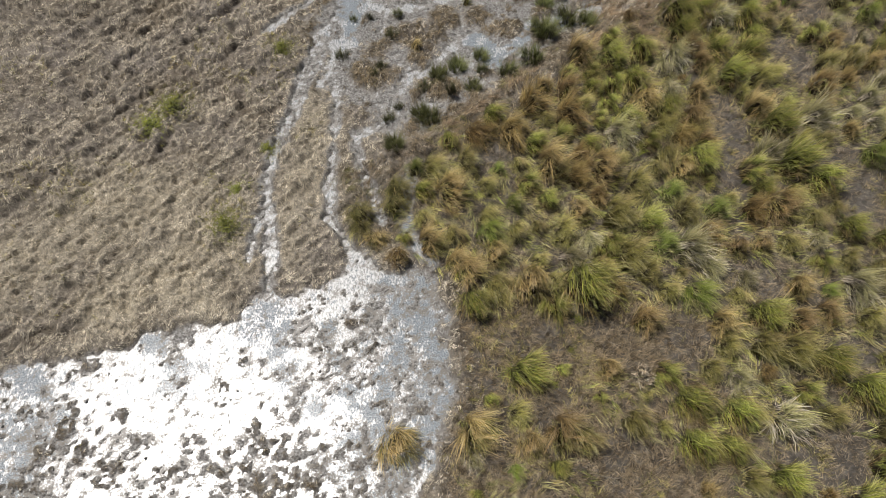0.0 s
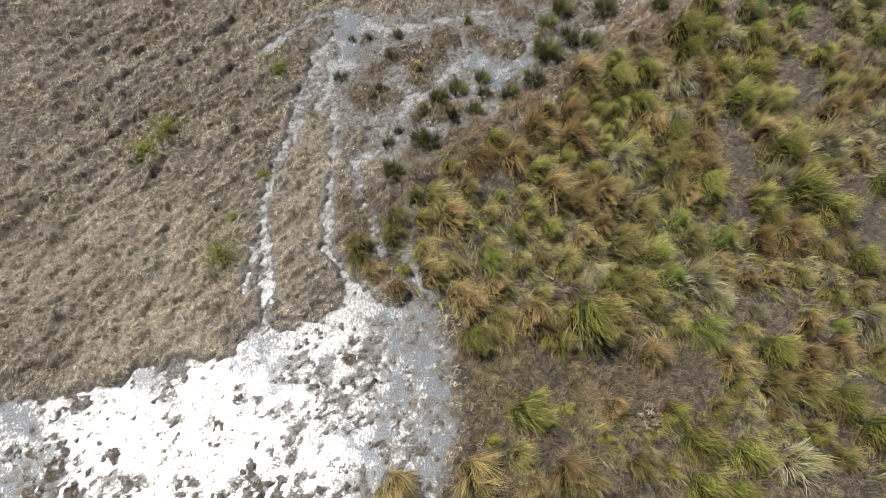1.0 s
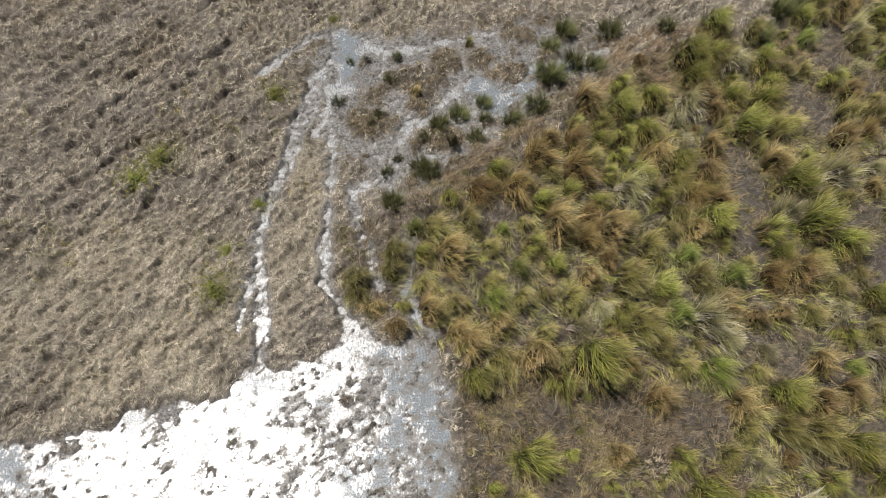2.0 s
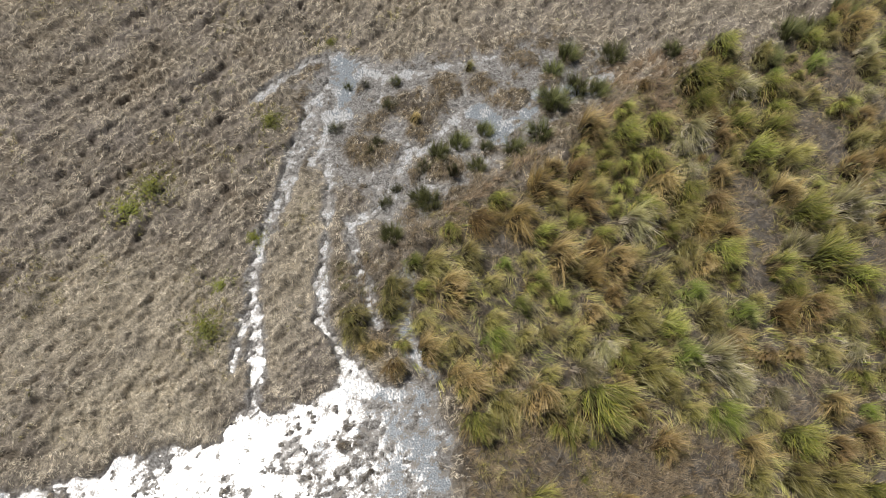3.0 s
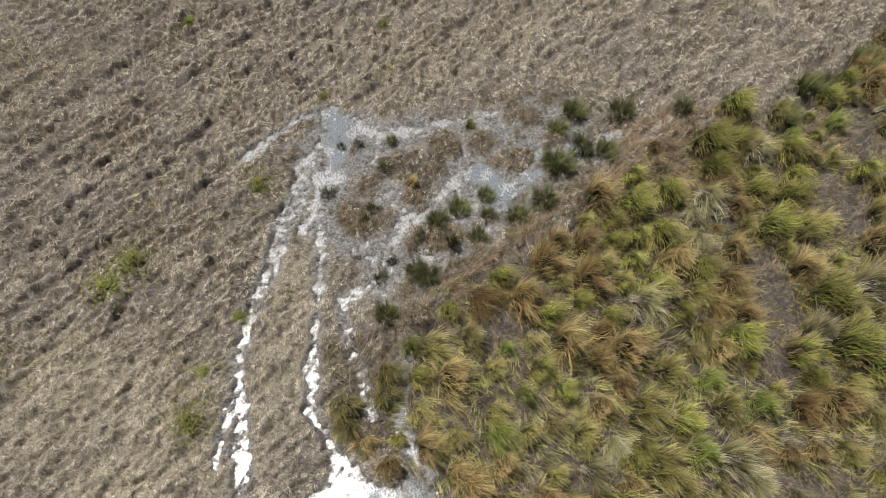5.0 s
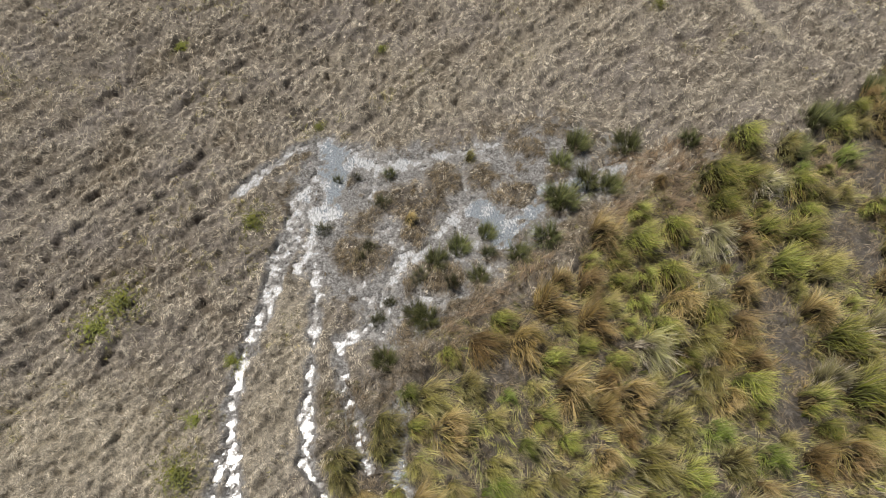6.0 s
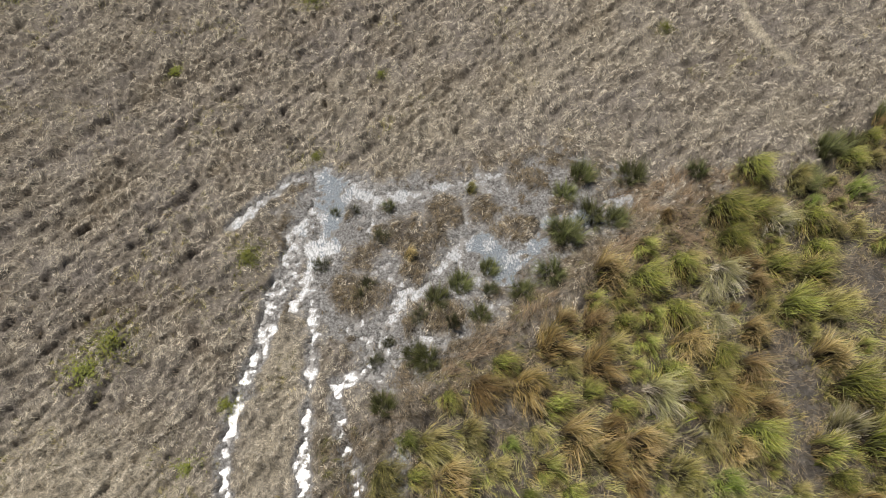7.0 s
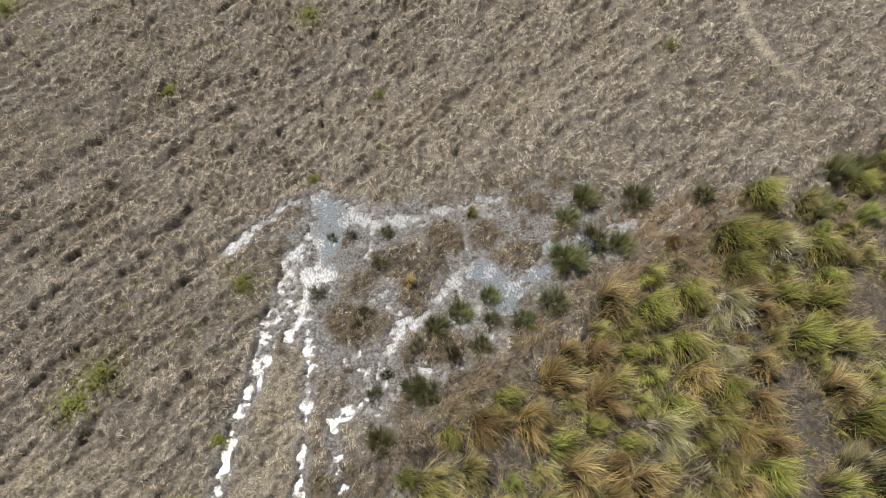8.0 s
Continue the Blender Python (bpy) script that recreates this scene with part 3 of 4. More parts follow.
def plant(kind, x, y, turn, size):
    m = pose(x, y, max(height_at(x, y), 0) - 0.02, 0, 0, turn) @ Matrix.Diagonal((size, size, size * 1.25, 1))
    if spare[kind]:
        ob = spare[kind].pop()
        ob.matrix_basis = m
        return ob
    return copy_thing(models[kind][int(rng.integers(3))], m)


def wind(x, y):
    return -34 + 42 * float(wavy(np.array(x * 0.3), np.array(y * 0.3), 81)) + 25 * float(wavy(np.array(x * 0.9), np.array(y * 0.9), 82))


# tussocks that stand out: kind, place, size
TUSSOCKS = []
for entry in [  # near
    ("gold", -1.57, 4.62, 0.9), ("gold", 0.42, 4.89, 0.9), ("olive", 1.59, 5.35, 0.65),
    ("green", 1.87, 6.48, 1.0), ("olive", 1.16, 9.14, 0.8), ("gold", 0.37, 9.59, 0.8), ("gold", 2.70, 4.85, 0.8), ("olive", 3.31, 4.65, 0.6),
    ("gold", 1.90, 4.56, 0.6), ("gold", 5.29, 7.97, 0.75), ("green", 5.58, 6.46, 0.65), ("gold", 4.11, 6.56, 0.6), ("olive", 4.58, 5.13, 0.65),
    ("green", 6.17, 5.66, 1.0), ("olive", 6.84, 6.50, 0.8), ("olive", 7.42, 7.16, 0.8), ("gold", 7.41, 7.83, 0.7), ("green", 7.32, 5.33, 0.8),
    ("pale", 8.55, 5.11, 0.9), ("olive", 9.71, 5.22, 0.8), ("green", 9.18, 5.90, 0.8), ("green", 9.98, 6.68, 0.8), ("olive", 9.19, 7.02, 0.9),
    ("green", 8.63, 8.12, 0.8), ("gold", 9.47, 7.82, 0.8), ("gold", 10.43, 8.14, 0.65), ("pale", 11.50, 8.97, 0.9), ("green", 10.72, 9.83, 0.8),
    ("olive", 9.92, 10.46, 0.95), ("green", 6.10, 4.54, 0.8), ("green", 10.77, 5.89, 0.9),
]:
    TUSSOCKS.append(entry)
for entry in [  # pool side
    ("fresh", 6.16, 10.45, 0.8), ("fresh", 6.92, 8.84, 0.8), ("olive", 6.06, 8.88, 0.8), ("pale", 7.48, 9.71, 0.65), ("green", 3.70, 9.00, 1.15),
    ("gold", 2.12, 9.18, 1.0), ("green", 2.78, 8.49, 1.0), ("fresh", 1.03, 10.88, 0.8), ("olive", -0.11, 10.89, 0.85), ("olive", 3.23, 10.86, 1.0),
    ("green", 4.70, 10.62, 0.85), ("pale", 6.94, 10.22, 0.8), ("pale", 8.45, 9.35, 0.7), ("olive", 11.49, 7.93, 0.9),
]:
    TUSSOCKS.append(entry)
for entry in [  # edge
    ("sedgy", -3.02, 11.7, 0.72), ("sedgy", -2.95, 11.2, 0.6), ("gold", -2.39, 10.72, 0.5), ("rust", -1.74, 10.15, 0.6), ("sedgy", -1.86, 12.57, 0.75), ("sedgy", -1.95, 12.0, 0.7), ("fresh", -1.3, 13.45, 0.6),
    ("olive", -0.74, 13.24, 0.85), ("olive", 0.36, 13.58, 0.9), ("gold", -0.14, 12.39, 0.95), ("olive", 0.97, 12.71, 0.8), ("green", 2.22, 12.70, 0.9),
    ("olive", 0.03, 10.96, 0.9), ("fresh", 0.90, 10.80, 0.7), ("gold", 0.02, 9.92, 0.7), ("olive", 0.95, 11.45, 0.7), ("olive", 1.80, 10.94, 0.8),
    ("gold", 3.31, 10.78, 0.9), ("gold", 3.07, 13.38, 1.0), ("rust", 0.71, 14.85, 1.0), ("rust", 1.91, 14.83, 1.1), ("rust", 2.62, 15.98, 1.0),
    ("rust", 3.79, 15.38, 1.0), ("gold", 3.88, 16.61, 0.85), ("gold", 4.44, 18.26, 0.85), ("green", 5.49, 18.03, 0.85), ("green", 5.60, 19.15, 0.9),
    ("green", 5.48, 16.96, 0.9), ("green", 6.21, 16.95, 0.9), ("green", 6.62, 18.45, 0.8), ("olive", 7.06, 18.90, 0.7), ("green", 8.19, 20.28, 1.0),
    ("green", 9.03, 20.27, 0.9), ("green", 8.23, 19.34, 0.8), ("green", 10.73, 20.00, 0.9),
]:
    TUSSOCKS.append(entry)
for entry in [  # north
    ("olive", 11.45, 19.76, 0.9), ("pale", 9.81, 20.02, 0.8), ("green", 12.95, 19.27, 1.0), ("olive", 13.01, 17.71, 1.0), ("gold", 14.34, 22.72, 1.0),
    ("olive", 13.49, 22.47, 0.8), ("olive", 14.35, 20.92, 1.0), ("olive", 10.75, 21.48, 0.9), ("green", 9.34, 21.76, 0.85), ("pale", 7.80, 18.22, 0.8),
    ("pale", 7.35, 17.72, 0.7), ("green", 9.31, 18.42, 0.85), ("green", 10.32, 18.18, 0.85), ("green", 9.54, 17.12, 0.85), ("olive", 11.11, 17.31, 0.85),
    ("olive", 10.54, 17.11, 0.8), ("olive", 8.81, 17.13, 0.8), ("pale", 7.35, 16.73, 0.8), ("gold", 6.39, 15.94, 1.0), ("green", 7.16, 15.74, 0.8),
    ("green", 5.23, 16.15, 0.85), ("olive", 4.36, 15.96, 0.85), ("green", 5.76, 15.17, 0.85), ("olive", 6.89, 14.97, 0.85), ("gold", 7.88, 15.15, 0.9),
    ("green", 10.45, 14.75, 0.95), ("gold", 10.18, 15.70, 0.8), ("gold", 12.45, 16.47, 0.9), ("rust", 12.60, 15.87, 0.8), ("pale", 11.87, 15.11, 0.9),
    ("pale", 5.35, 14.61, 0.85), ("green", 6.30, 14.42, 0.85), ("rust", 7.44, 14.59, 0.85),
]:
    TUSSOCKS.append(entry)
for entry in [  # middle
    ("green", 7.74, 13.51, 0.85), ("gold", 4.67, 13.19, 1.0), ("gold", 7.19, 13.17, 0.8), ("olive", 5.67, 12.51, 1.1), ("fresh", 6.72, 12.34, 0.8),
    ("green", 9.39, 13.15, 1.0), ("green", 10.69, 13.31, 1.0), ("gold", 9.92, 11.67, 1.0), ("olive", 7.02, 11.53, 1.0), ("fresh", 7.96, 11.68, 0.8),
    ("olive", 4.91, 11.54, 1.0), ("fresh", 6.24, 10.62, 1.0), ("pale", 6.92, 10.32, 0.85), ("gold", 10.07, 10.15, 1.1), ("olive", 10.87, 11.35, 0.9),
    ("olive", 5.12, 10.03, 1.0), ("green", 4.44, 10.33, 0.8), ("green", 3.59, 9.33, 1.1), ("pale", 4.03, 10.63, 0.8), ("pale", 7.45, 9.45, 0.8),
    ("pale", 8.41, 9.31, 0.8), ("olive", 5.60, 9.42, 0.8), ("green", 11.42, 12.63, 0.9), ("rust", 6.50, 20.24, 0.4), ("gold", -1.38, 19.04, 0.38), ("sedgy", 0.51, 21.52, 0.45),
]:
    TUSSOCKS.append(entry)
TUSSOCKS = [t for k, t in enumerate(TUSSOCKS) if all((t[1] - o[1]) ** 2 + (t[2] - o[2]) ** 2 > 0.36 ** 2 for o in TUSSOCKS[:k])]
for kind, x, y, size in TUSSOCKS:
    plant(kind, x, y, wind(x, y) + (rng.normal(0, 18) if kind == "rust" else 0), size * (1.0 if kind == "rust" else 1.15))
# the rest, as thick as the sward is
stood, tries = [(x, y) for kind, x, y, size in TUSSOCKS], 0
while len(stood) < 290 and tries < 30000:
    tries += 1
    x, y = rng.uniform(-2, 17.5), rng.uniform(2.2, 25.5)
    p = np.array([x]), np.array([y])
    if x > 11.2 + 0.33 * (y - 3) or inside(*p, GRASS)[0] < 0.25 or any(along_line(*p, line)[0] < w + 0.25 for line, w in HOLLOWS):
        continue
    thin = 0.6 if (y < 8.4 and x < 6.5) else 1.0
    if rng.random() > thin or any((x - a) ** 2 + (y - b) ** 2 < 0.72 ** 2 for a, b in stood):
        continue
    stood.append((x, y))
    tone = float(wavy(np.array(x * 0.45), np.array(y * 0.45), 91)) + rng.normal(0, 0.5)
    kind = "rust" if tone < -1.0 else "gold" if tone < -0.55 else "pale" if tone < -0.35 else "olive" if tone < 0.1 else "fresh" if tone > 1.0 else "green"
    plant(kind, x, y, wind(x, y) + rng.normal(0, 22), rng.uniform(0.55, 0.9) * (0.55 if thin < 1 else 1.0))


# dark sedge tufts in the marsh
def sedge(rng):
    top = new("sedge_tuft")
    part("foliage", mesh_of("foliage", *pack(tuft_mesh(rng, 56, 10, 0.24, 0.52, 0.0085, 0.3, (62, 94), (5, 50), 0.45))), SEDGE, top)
    part("dead_thatch", mesh_of("dead_thatch", *pack(tuft_mesh(rng, 8, 6, 0.26, 0.4, 0.014, 0.1, (10, 50), (5, 40), 1.0, 2))), RUST, top, "brown dead blades")["kind"] = "stuff"
    return tagged(top, "dark green sedge tuft standing in shallow water", "sedge tuft", "sedge tufts in the marsh")


sedges = [sedge(rng) for _ in range(3)]
def green_sedge(rng):
    top = new("sedge_tuft")
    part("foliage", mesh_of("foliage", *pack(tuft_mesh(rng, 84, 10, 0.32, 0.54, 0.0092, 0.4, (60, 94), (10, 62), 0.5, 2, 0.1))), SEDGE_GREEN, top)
    part("dead_thatch", mesh_of("dead_thatch", *pack(tuft_mesh(rng, 10, 6, 0.34, 0.45, 0.011, 0.3, (10, 60), (5, 60), 1.0, 2))), RUST, top, "brown dead blades")["kind"] = "stuff"
    return tagged(top, "green upright sedge tuft at the marsh edge", "sedge tuft", "sedge tufts in the marsh")


green_sedges = [green_sedge(rng), green_sedge(rng)]
SEDGES = [(-4.10, 18.77), (-3.78, 20.70), (-3.20, 20.76), (-2.30, 19.73), (-2.87, 17.74), (-1.92, 16.26), (-2.25, 15.69), (-0.83, 15.76), (-1.16, 15.85), (-1.06, 17.05),
          (-0.55, 17.60), (0.13, 18.09), (1.02, 17.87), (1.00, 18.62), (0.70, 17.07), (-0.09, 16.82), (1.99, 17.81), (2.81, 18.38), (3.45, 19.71), (3.21, 19.95), (4.24, 20.45),
          (5.01, 20.29), (3.52, 21.27), (4.10, 21.95), (5.71, 21.93), (7.75, 21.90), (9.45, 21.83), (11.13, 21.58), (13.06, 23.07), (-1.98, 14.35), (-2.6, 18.1), (-2.1, 20.9)]
for k, (x, y) in enumerate(SEDGES):
    size = rng.uniform(0.85, 1.2) * (1.0 if x > 2.3 else 0.5 if k in (1, 2, 31) else 0.85)
    m = pose(x, y, max(height_at(x, y), -0.03) - 0.02, 0, 0, rng.uniform(0, 360)) @ Matrix.Diagonal((size, size, size, 1))
    if x > 2.3 or (k > 5 and k % 3):
        copy_thing(green_sedges[k % 2], m)
    elif k < 3:
        sedges[k].matrix_basis = m
    else:
        copy_thing(sedges[k % 3], m)
for ob, (x, y) in zip(green_sedges, ((12.2, 22.8), (14.5, 24.0))):
    ob.matrix_basis = pose(x, y, height_at(x, y) - 0.02) @ Matrix.Diagonal((1.3, 1.3, 1.3, 1))


# a dead bleached shrub among the tussocks
def dead_shrub(rng):
    top = new("dead_shrub")
    part("stalk_growth", mesh_of("stalk_growth", *pack(tuft_mesh(rng, 22, 4, 0.18, 0.34, 0.012, 0.2, (30, 85), (0, 40), 1.0, 3))), STRAW, top)["kind"] = "stuff"
    part("withered_foliage", mesh_of("withered_foliage", *pack(tuft_mesh(rng, 60, 4, 0.34, 0.09, 0.03, 0.0, (0, 80), (0, 60), 1.0, 2, 0.3))), LITTER, top, "curled pale leaves")["kind"] = "stuff"
    return tagged(top, "dead bleached shrub with curled pale leaves", "dead shrub")


dead_shrub(rng).matrix_basis = pose(5.0, 6.3, height_at(5.0, 6.3))


# low leafy weeds on the dry side
def weed(rng):
    n = 520
    r, a = np.abs(rng.normal(0, 0.29, n)), rng.random(n) * 2 * np.pi
    base = np.stack([r * np.cos(a), r * np.sin(a), rng.uniform(0.06, 0.30, n) * np.exp(-r)], 1)
    leaf = blades(rng, base, rng.random(n) * 6.28, rng.uniform(0.05, 0.11, n), rng.uniform(0.015, 0.035, n), rng.uniform(0, 0.9, n), rng.uniform(0, 1, n), 2)
    top = new("low_weed")
    part("foliage", mesh_of("foliage", *pack(leaf)), YELLOW_LEAF, top)
    twigs = tuft_mesh(rng, 110, 6, 0.95, 0.13, 0.008, 0, (20, 85), (10, 70), 0.8, 2)
    part("stalk_growth", mesh_of("stalk_growth", *pack(twigs)), OLIVE, top, "thin olive stems")["kind"] = "stuff"
    return tagged(top, "low yellow-green leafy weed in trodden ground", "weed", "low weeds")


weeds = [weed(rng), weed(rng)]
for k, (x, y, s) in enumerate([(-9.7, 16.2, 1.15), (-6.3, 19.0, 1.0), (-10.3, 15.4, 0.95), (-10.1, 26.8, 0.8), (-5.4, 30.3, 0.8), (-2.6, 26.4, 0.5), (-7.1, 11.3, 0.9), (-17.1, 30.8, 1.2), (7.8, 28.4, 0.6), (-6.3, 14.5, 0.8), (1.45, 6.55, 0.4), (3.5, 8.1, 0.45), (3.2, 7.2, 0.4), (2.65, 6.2, 0.35), (-7.0, 12.8, 0.7), (-4.6, 22.9, 0.5)]):
    m = pose(x, y, height_at(x, y), 0, 0, 77 * k) @ Matrix.Diagonal((s, s, s, 1))
    if k < 2:
        weeds[k].matrix_basis = m
    else:
        copy_thing(weeds[k % 2], m)


# dry sticks lying about the muddy clearing
STEM = blade_material("bleached_stem", (0.30, 0.25, 0.18), (0.50, 0.44, 0.34), (0.66, 0.60, 0.48), 0.3, 0.0, 0.8)


def tube(bm, layer, points, thick):
    """A tapering round stem through the points."""
    rings = []
    for k, p in enumerate(points):
        f = k / (len(points) - 1)
        ahead = (points[min(k + 1, len(points) - 1)] - points[max(k - 1, 0)]).normalized()
        side = ahead.cross(Vector((0, 0, 1))).normalized()
        up = side.cross(ahead)
        ring = []
        for a in range(6):
            turn = a * math.pi / 3
            v = bm.verts.new(p + thick * (1 - 0.7 * f) * (math.cos(turn) * side + math.sin(turn) * up))
            v[layer] = f
            ring.append(v)
        rings.append(ring)
    for low, high in zip(rings, rings[1:]):
        for a in range(6):
            bm.faces.new((low[a], low[(a + 1) % 6], high[(a + 1) % 6], high[a]))
    bm.faces.new(rings[0][::-1]), bm.faces.new(rings[-1])


def fallen_stick(rng, length):
    """A bleached stalk with a few short side twigs, lying along +x."""
    top = new("fallen_stick")
    def line(start, way, long, bend, count):
        points, at, turn = [], Vector(start), way
        for k in range(count):
            points.append(at.copy())
            at += Vector((math.cos(turn), math.sin(turn), 0.05 * math.sin(k * 1.3))) * long / (count - 1)
            turn += bend / count + rng.normal(0, 0.05)
        return points
    main = line((0, 0, 0.05), 0.0, length, rng.uniform(-0.9, 0.9), 9)
    twigs = [line(main[k], math.copysign(rng.uniform(0.5, 0.9), (-1) ** k), length * rng.uniform(0.2, 0.35), 0.3, 5) for k in (3, 5, 6)]
    for name, stems, thick in (("stalk", [main], 0.013), *(("twig", [t], 0.007) for t in twigs)):
        bm = bmesh.new()
        layer = bm.verts.layers.float.new("along")
        for points in stems:
            tube(bm, layer, points, thick)
        me = bpy.data.meshes.new(name)
        bm.to_mesh(me)
        bm.free()
        part(name, me, STEM, top)
    return tagged(top, "bleached dry stick lying on brown grass litter", "stick", "sticks in the clearing")


for x, y, turn, length in [(2.45, 7.55, 55, 0.75), (1.25, 4.3, 95, 0.8), (3.45, 3.8, -20, 0.8), (0.45, 7.4, -50, 0.55), (2.9, 5.6, 10, 0.7), (4.7, 7.2, 150, 0.6)]:
    fallen_stick(rng, length).matrix_basis = pose(x, y, height_at(x, y) + 0.03, 0, 0, turn)


# ---- matted dead grass: far too many stems to count ----
def scatter(name, label, material, count, each, where, length, width, seed, rise=(0.1, 0.8), parts=1, gather=0.06, heading=0.9, swirl=3.0, span=(-19.5, 18.5), category="dead grass", outer=False, loose=0.4):
    """Small tufts of stems, each tuft combed one way."""
    deep = (-7, 44) if outer else (1.8, 33.5)
    rng = np.random.default_rng(seed)
    x, y = rng.uniform(*span, count), rng.uniform(*deep, count)
    h, clay, mud = land(x, y)
    keep = rng.random(count) < where(x, y, h, clay, mud)
    seen = (np.abs(x + 0.4) < 13.2 + 0.35 * (y - 3)) & (y > 1.8) & (y < 33.5)
    keep &= ~seen if outer else seen
    x, y = x[keep], y[keep]
    way = swirl * rough(x, y, 0.7, 2, 101) + heading + rng.normal(0, loose, len(x))
    k = np.repeat(np.arange(len(x)), each)
    n = len(k)
    x, y, way = x[k] + rng.normal(0, gather, n), y[k] + rng.normal(0, gather, n), way[k] + rng.normal(0, 0.32 if parts == 1 else 0.12, n)
    h = land(x, y)[0]
    tilt = rng.uniform(*rise, n)
    verts, quads, along = blades(rng, np.stack([x, y, np.zeros(n)], 1), way, rng.uniform(0.5, 1.3, n) * length, rng.uniform(0.6, 1.3, n) * width,
                                 tilt, tilt * rng.uniform(0.6, 2.0, n) * (parts > 1), parts)
    under = land(verts[:, 0], verts[:, 1])[0]
    upright = verts[:, 2] + np.repeat(h, 2 * parts + 2)
    verts[:, 2] = np.maximum(under + 0.004, upright if parts > 1 else under + 0.7 * verts[:, 2])
    lock = np.repeat(rng.random(k[-1] + 1)[k], 2 * parts + 2)
    ob = new(name, mesh_of(name, verts, quads, {"along": along, "lock": lock}))
    ob.data.materials.append(material)
    return tagged(ob, label, category, kind="stuff")


def verge(x, y):
    """The damp strip between the marsh and the tussocks."""
    edge = inside(x, y, GRASS) + 0.3 * rough(x, y, 1.4, 2, 221)
    return step(-1.5, -0.7, edge) * step(0.5, 0.1, edge) * step(11.5, 13.0, y) * step(23.5, 21.0, y) * step(12.0, 9.0, x)


def on_dry(x, y, h, clay, mud):
    level = sum(land(x + a, y + b)[0] for a, b in ((0.3, 0.0), (-0.3, 0.0), (0.0, 0.3), (0.0, -0.3))) / 4
    bleached = 0.8 * np.maximum(step(3.0, 0.6, along_line(x, y, PALE[2][0])), step(1.6, 0.3, along_line(x, y, PALE[1][0])))
    bleached = np.maximum(bleached, 0.7 * step(3.0, 0.8, along_line(x, y, PALE[-1][0])))
    return (1 - mud) * (1 - clay) * (1 - 0.75 * verge(x, y)) * np.maximum(0.7 * bleached, 0.40 + 0.60 * step(-0.55, 0.25, rough((x + y) * 0.6, (y - x) * 1.5, 1.6, 3, 111))) * step(0.10, -0.01, level - h) * step(0.05, 0.25, along_line(x, y, PALE[0][0]))


def on_green(x, y, h, clay, mud):
    return (1 - mud) * (1 - clay) * step(0.35, 0.9, rough(x, y, 0.45, 3, 181)) * step(0.05, 0.12, h)


def on_mud(x, y, h, clay, mud):
    bare = np.maximum(0.45 * hollow(x, y), np.where((y < 8.8) & (x < 6.8), 1.0, 0.6))
    return np.maximum(bare * step(-0.2, 0.5, inside(x, y, GRASS)), 0.5 * verge(x, y)) * (0.3 + 0.7 * step(-0.6, 0.3, rough(x, y, 1.7, 3, 121))) * step(0.0, 0.05, h)


def hollow(x, y):
    open_mud = np.zeros(np.shape(x))
    for line, w in HOLLOWS:
        open_mud = np.maximum(open_mud, step(w + 0.4, w, along_line(x, y, line)))
    return open_mud


def on_sward(x, y, h, clay, mud):
    return step(0.0, 0.7, inside(x, y, GRASS)) * (1 - hollow(x, y)) * step(-0.7, 0.1, rough(x, y, 0.7, 2, 131)) * np.where((y < 8.4) & (x < 6.5), 0.75, 1.0)


def on_isles(x, y, h, clay, mud):
    strip = 0.4 * verge(x, y) * step(-0.6, 0.3, rough(x, y, 1.1, 2, 231))
    return np.maximum(np.maximum(strip, step(-0.5, 0.3, inside(x, y, MARSH)) * step(0.06, 0.14, h)), 0.22 * step(0.1, 0.5, inside(x, y, POND)) * step(0.025, 0.07, h))


BEATEN = [([(5.5, 20.8), (7.0, 21.2), (8.4, 21.4)], 0.45), ([(7.1, 20.4), (7.7, 19.6)], 0.6), ([(4.9, 19.0), (6.9, 19.2)], 0.45), ([(8.6, 20.0), (10.7, 20.6)], 0.35),
          ([(1.3, 16.6), (2.6, 17.4)], 0.1), ([(-0.3, 15.4), (1.0, 16.1)], 0.1), ([(11.4, 20.6), (12.6, 21.2)], 0.4)]


def on_beaten(x, y, h, clay, mud):
    near = np.zeros(np.shape(x))
    for line, w in BEATEN:
        near = np.maximum(near, step(w + 0.35, w - 0.1, along_line(x, y, line) + 0.2 * rough(x, y, 1.6, 2, 261)))
    return near * (0.3 + 0.7 * step(-0.5, 0.3, rough(x, y, 2.2, 2, 271)))


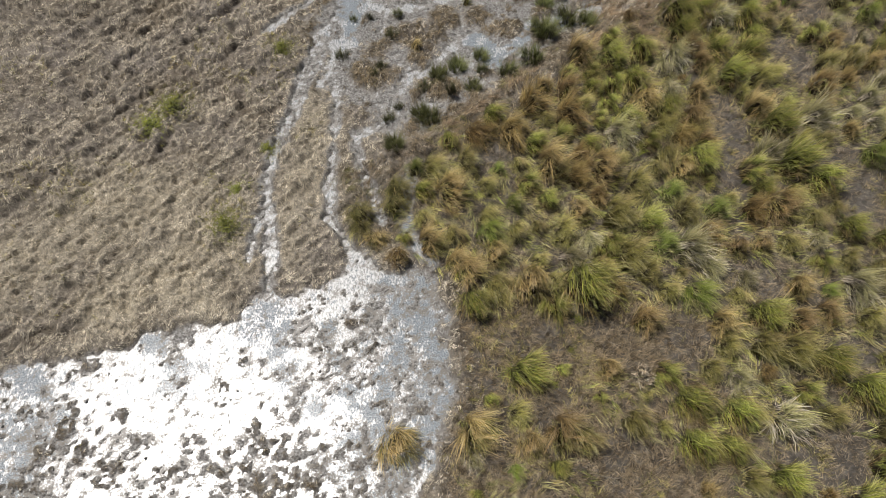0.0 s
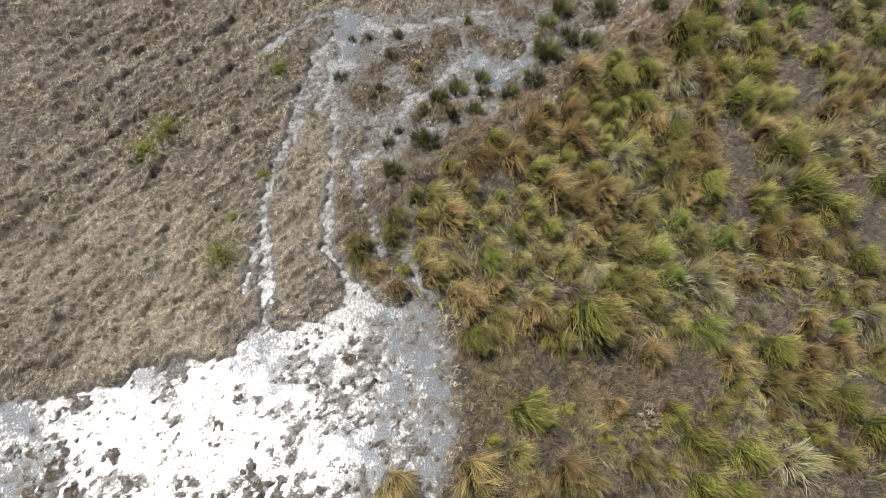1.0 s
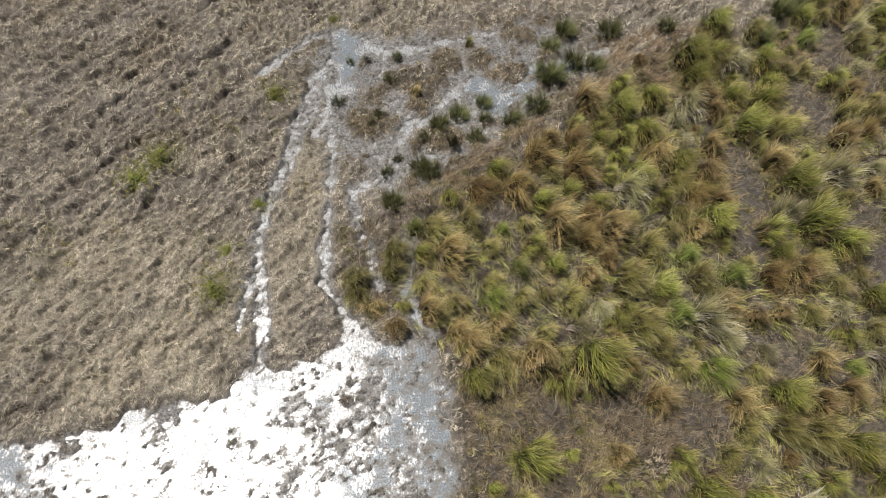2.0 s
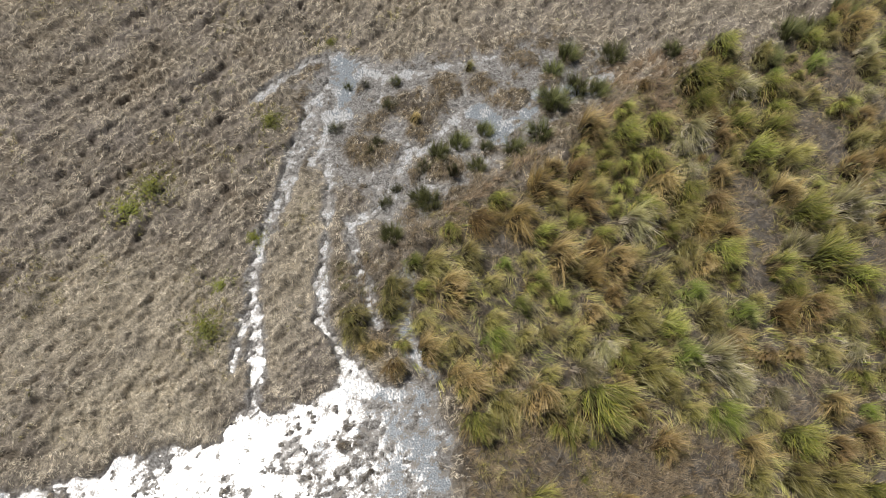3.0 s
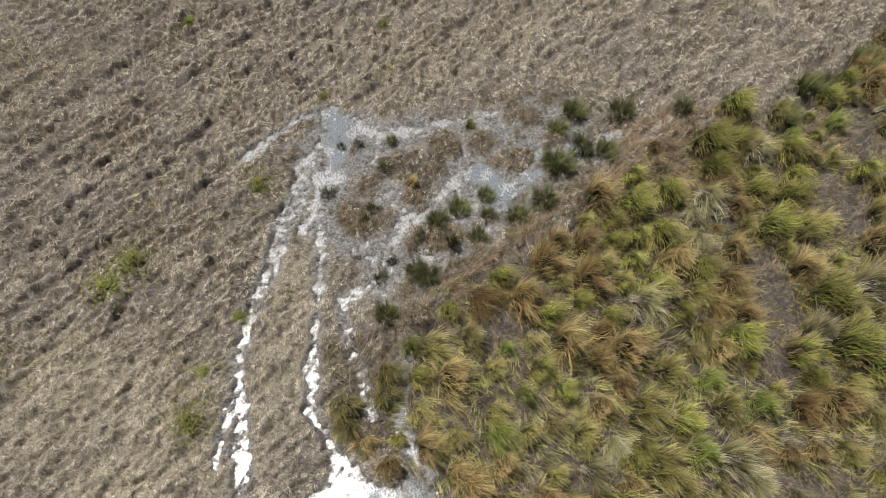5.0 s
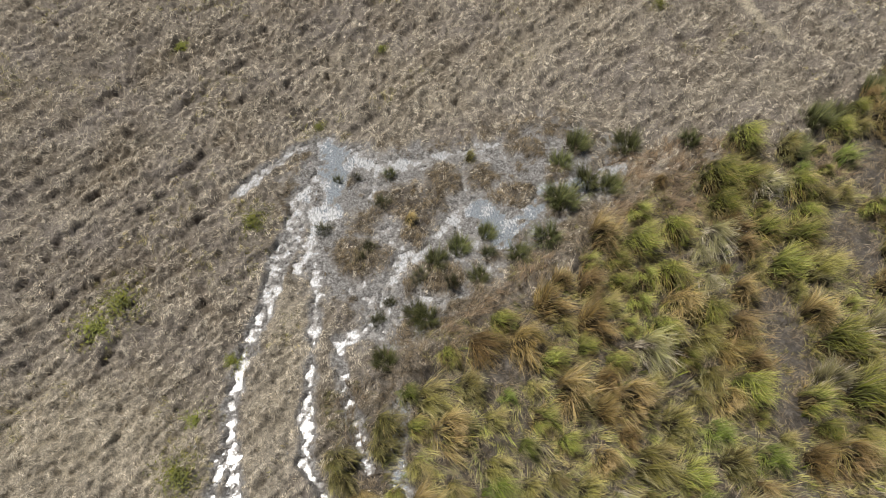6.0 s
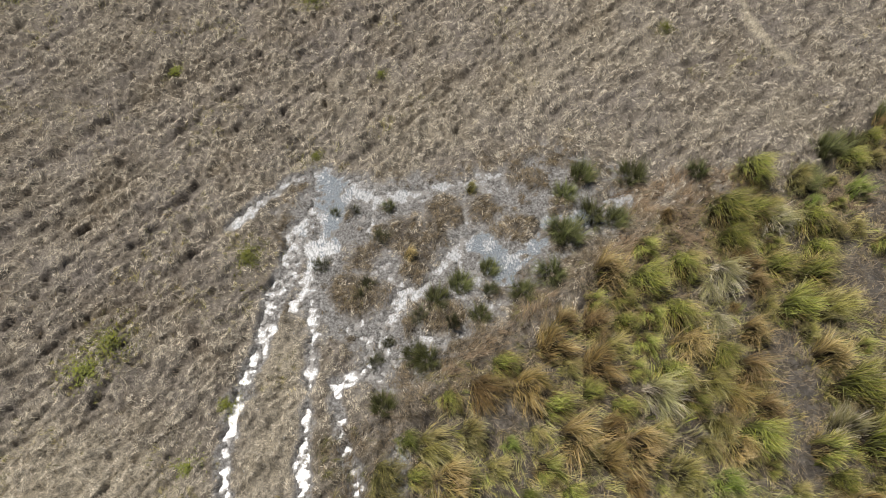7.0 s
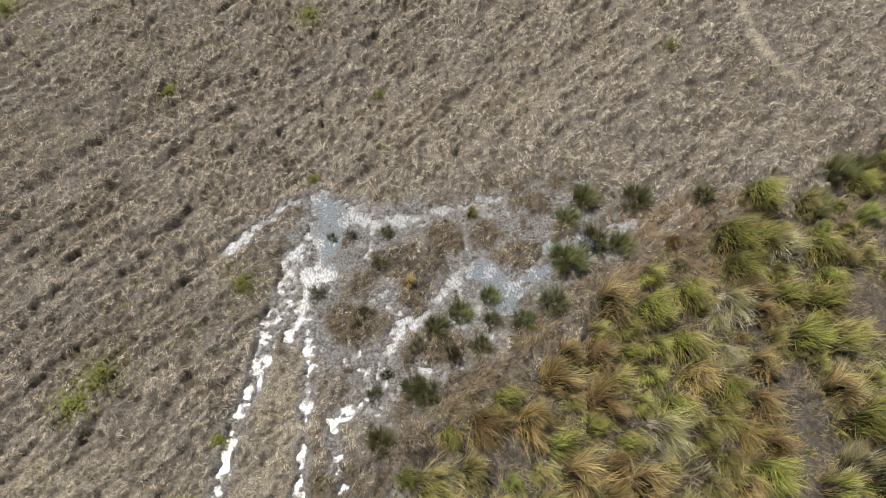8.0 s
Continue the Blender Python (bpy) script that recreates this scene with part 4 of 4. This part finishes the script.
# crumbs of wet clay about the water
def crumbs_of_clay(seed=12, count=230000):
    rng = np.random.default_rng(seed)
    x, y = rng.uniform(-15, 6.2, count), rng.uniform(1.5, 24, count)
    h, clay, mud = land(x, y)
    edge = step(-0.55, -0.05, inside(x, y, POND)) * step(0.9, 0.1, inside(x, y, POND))
    clay = step(0.45, 0.7, clay)
    chance = clay * step(-0.055, 0.0, h) * step(0.16, 0.06, h) * (0.25 + 0.75 * step(-0.4, 0.5, rough(x, y, 1.3, 2, 171)))
    beside = np.full(count, 9.0)
    for line, w, deep in TRACKS[:6]:
        beside = np.minimum(beside, along_line(x, y, line))
    chance = np.maximum(chance, 0.07 * step(0.9, 0.2, beside) * step(0.2, 0.6, rough(x, y, 1.1, 2, 173) + 0.5))
    keep = rng.random(count) < np.maximum(chance * (y > 10), 0.4 * chance + 0.1 * edge * step(-0.06, -0.01, h))
    x, y, h = x[keep], y[keep], np.maximum(h[keep], -0.012)
    n = len(x)
    size = np.minimum(0.0105 * np.exp(rng.normal(0, 0.45, n)), 0.03)
    turn = rng.random(n) * 6.28
    corner = np.array([(-1, -1, -0.5), (1, -1, -0.5), (1, 1, -0.5), (-1, 1, -0.5), (-0.6, -0.6, 0.8), (0.6, -0.6, 0.8), (0.6, 0.6, 0.8), (-0.6, 0.6, 0.8)])
    c = (corner[None] + rng.normal(0, 0.28, (n, 8, 3))) * (size[:, None] * np.stack([rng.uniform(0.8, 1.5, n), rng.uniform(0.7, 1.2, n), rng.uniform(0.6, 1.0, n)], 1))[:, None]
    cs, sn = np.cos(turn)[:, None], np.sin(turn)[:, None]
    verts = np.stack([x[:, None] + c[..., 0] * cs - c[..., 1] * sn, y[:, None] + c[..., 0] * sn + c[..., 1] * cs, h[:, None] + c[..., 2]], -1).reshape(-1, 3)
    sides = np.array([(4, 5, 6, 7), (0, 1, 5, 4), (1, 2, 6, 5), (2, 3, 7, 6), (3, 0, 4, 7)])
    quads = (np.arange(n)[:, None, None] * 8 + sides[None]).reshape(-1, 4)
    ob = new("clay_crumbs", mesh_of("clay_crumbs", verts, quads, smooth=False))
    ob.data.materials.append(CLOD)
    return tagged(ob, "wet pale grey clay crumbs about the water", "clay clods", kind="stuff")


crumbs_of_clay()
scatter("dead_straw", "matted grey straw trodden into the pasture", STRAW, 225000, 6, on_dry, 0.092, 0.0128, 5, (0.0, 0.8), gather=0.034, heading=0.75, swirl=1.4, loose=0.8)
scatter("brown_litter", "brown dead grass litter between the tussocks", LITTER, 140000, 5, on_mud, 0.23, 0.0105, 6, (0.0, 1.0), gather=0.04, loose=1.0, span=(-3.2, 17.0))
scatter("clearing_litter", "matted straw and dead grass over the muddy clearing", RUST, 46000, 5, lambda x, y, h, clay, mud: on_mud(x, y, h, clay, mud) * ((y < 9.2) & (x < 7.2)), 0.26, 0.012, 20, (0.0, 1.1), 1, 0.04, 0.3, 3.0, (-0.6, 7.5), loose=0.9)
scatter("mud_shoots", "small green and olive shoots in the muddy clearing", OLIVE, 60000, 7, lambda x, y, h, clay, mud: on_mud(x, y, h, clay, mud) * step(0.0, 0.7, rough(x, y, 1.2, 3, 251)), 0.20, 0.012, 18, (0.3, 1.3), 1, 0.05, span=(-1, 16), category="grass", loose=2.0)
scatter("flattened_grass", "russet dead grass beaten flat beside the marsh", RUSSET_FLAT, 60000, 7, on_beaten, 0.34, 0.0095, 19, (0.1, 0.7), 2, 0.05, 0.5, 1.5, (-2, 14), loose=0.5)
scatter("green_shoots", "sparse olive shoots in the trodden pasture", OLIVE, 16000, 7, on_green, 0.15, 0.012, 14, (0.2, 1.2), category="grass")
scatter("island_stubble", "rust-brown stubble on the marsh islands", RUST, 150000, 12, on_isles, 0.15, 0.0105, 7, (0.2, 1.3), swirl=4.0)
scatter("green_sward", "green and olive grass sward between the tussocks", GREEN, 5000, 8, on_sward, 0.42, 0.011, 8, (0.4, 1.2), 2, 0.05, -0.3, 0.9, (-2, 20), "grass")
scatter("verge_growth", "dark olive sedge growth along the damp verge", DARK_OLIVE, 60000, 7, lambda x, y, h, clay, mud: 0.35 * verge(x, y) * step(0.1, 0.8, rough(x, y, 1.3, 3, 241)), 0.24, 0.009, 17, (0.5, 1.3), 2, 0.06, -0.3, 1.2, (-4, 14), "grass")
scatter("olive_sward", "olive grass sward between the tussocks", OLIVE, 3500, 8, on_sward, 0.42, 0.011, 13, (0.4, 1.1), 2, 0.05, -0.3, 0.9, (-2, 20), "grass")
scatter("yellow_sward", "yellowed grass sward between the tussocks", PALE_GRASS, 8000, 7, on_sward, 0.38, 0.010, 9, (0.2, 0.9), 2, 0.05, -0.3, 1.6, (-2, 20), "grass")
scatter("outlying_straw", "matted straw on the pasture round about", STRAW, 16000, 8, on_dry, 0.26, 0.022, 15, (0.0, 0.8), gather=0.12, span=(-30, 30), outer=True)
scatter("outlying_litter", "brown dead grass litter on the marsh round about", LITTER, 30000, 5, on_sward, 0.34, 0.02, 21, (0.0, 0.8), gather=0.1, span=(-3, 32), outer=True, loose=1.2)
scatter("outlying_sward", "marsh grass sward stretching away", OLIVE, 13000, 6, on_sward, 0.5, 0.02, 16, (0.5, 1.2), 2, 0.12, -0.3, 0.9, (-3, 32), "grass", True)
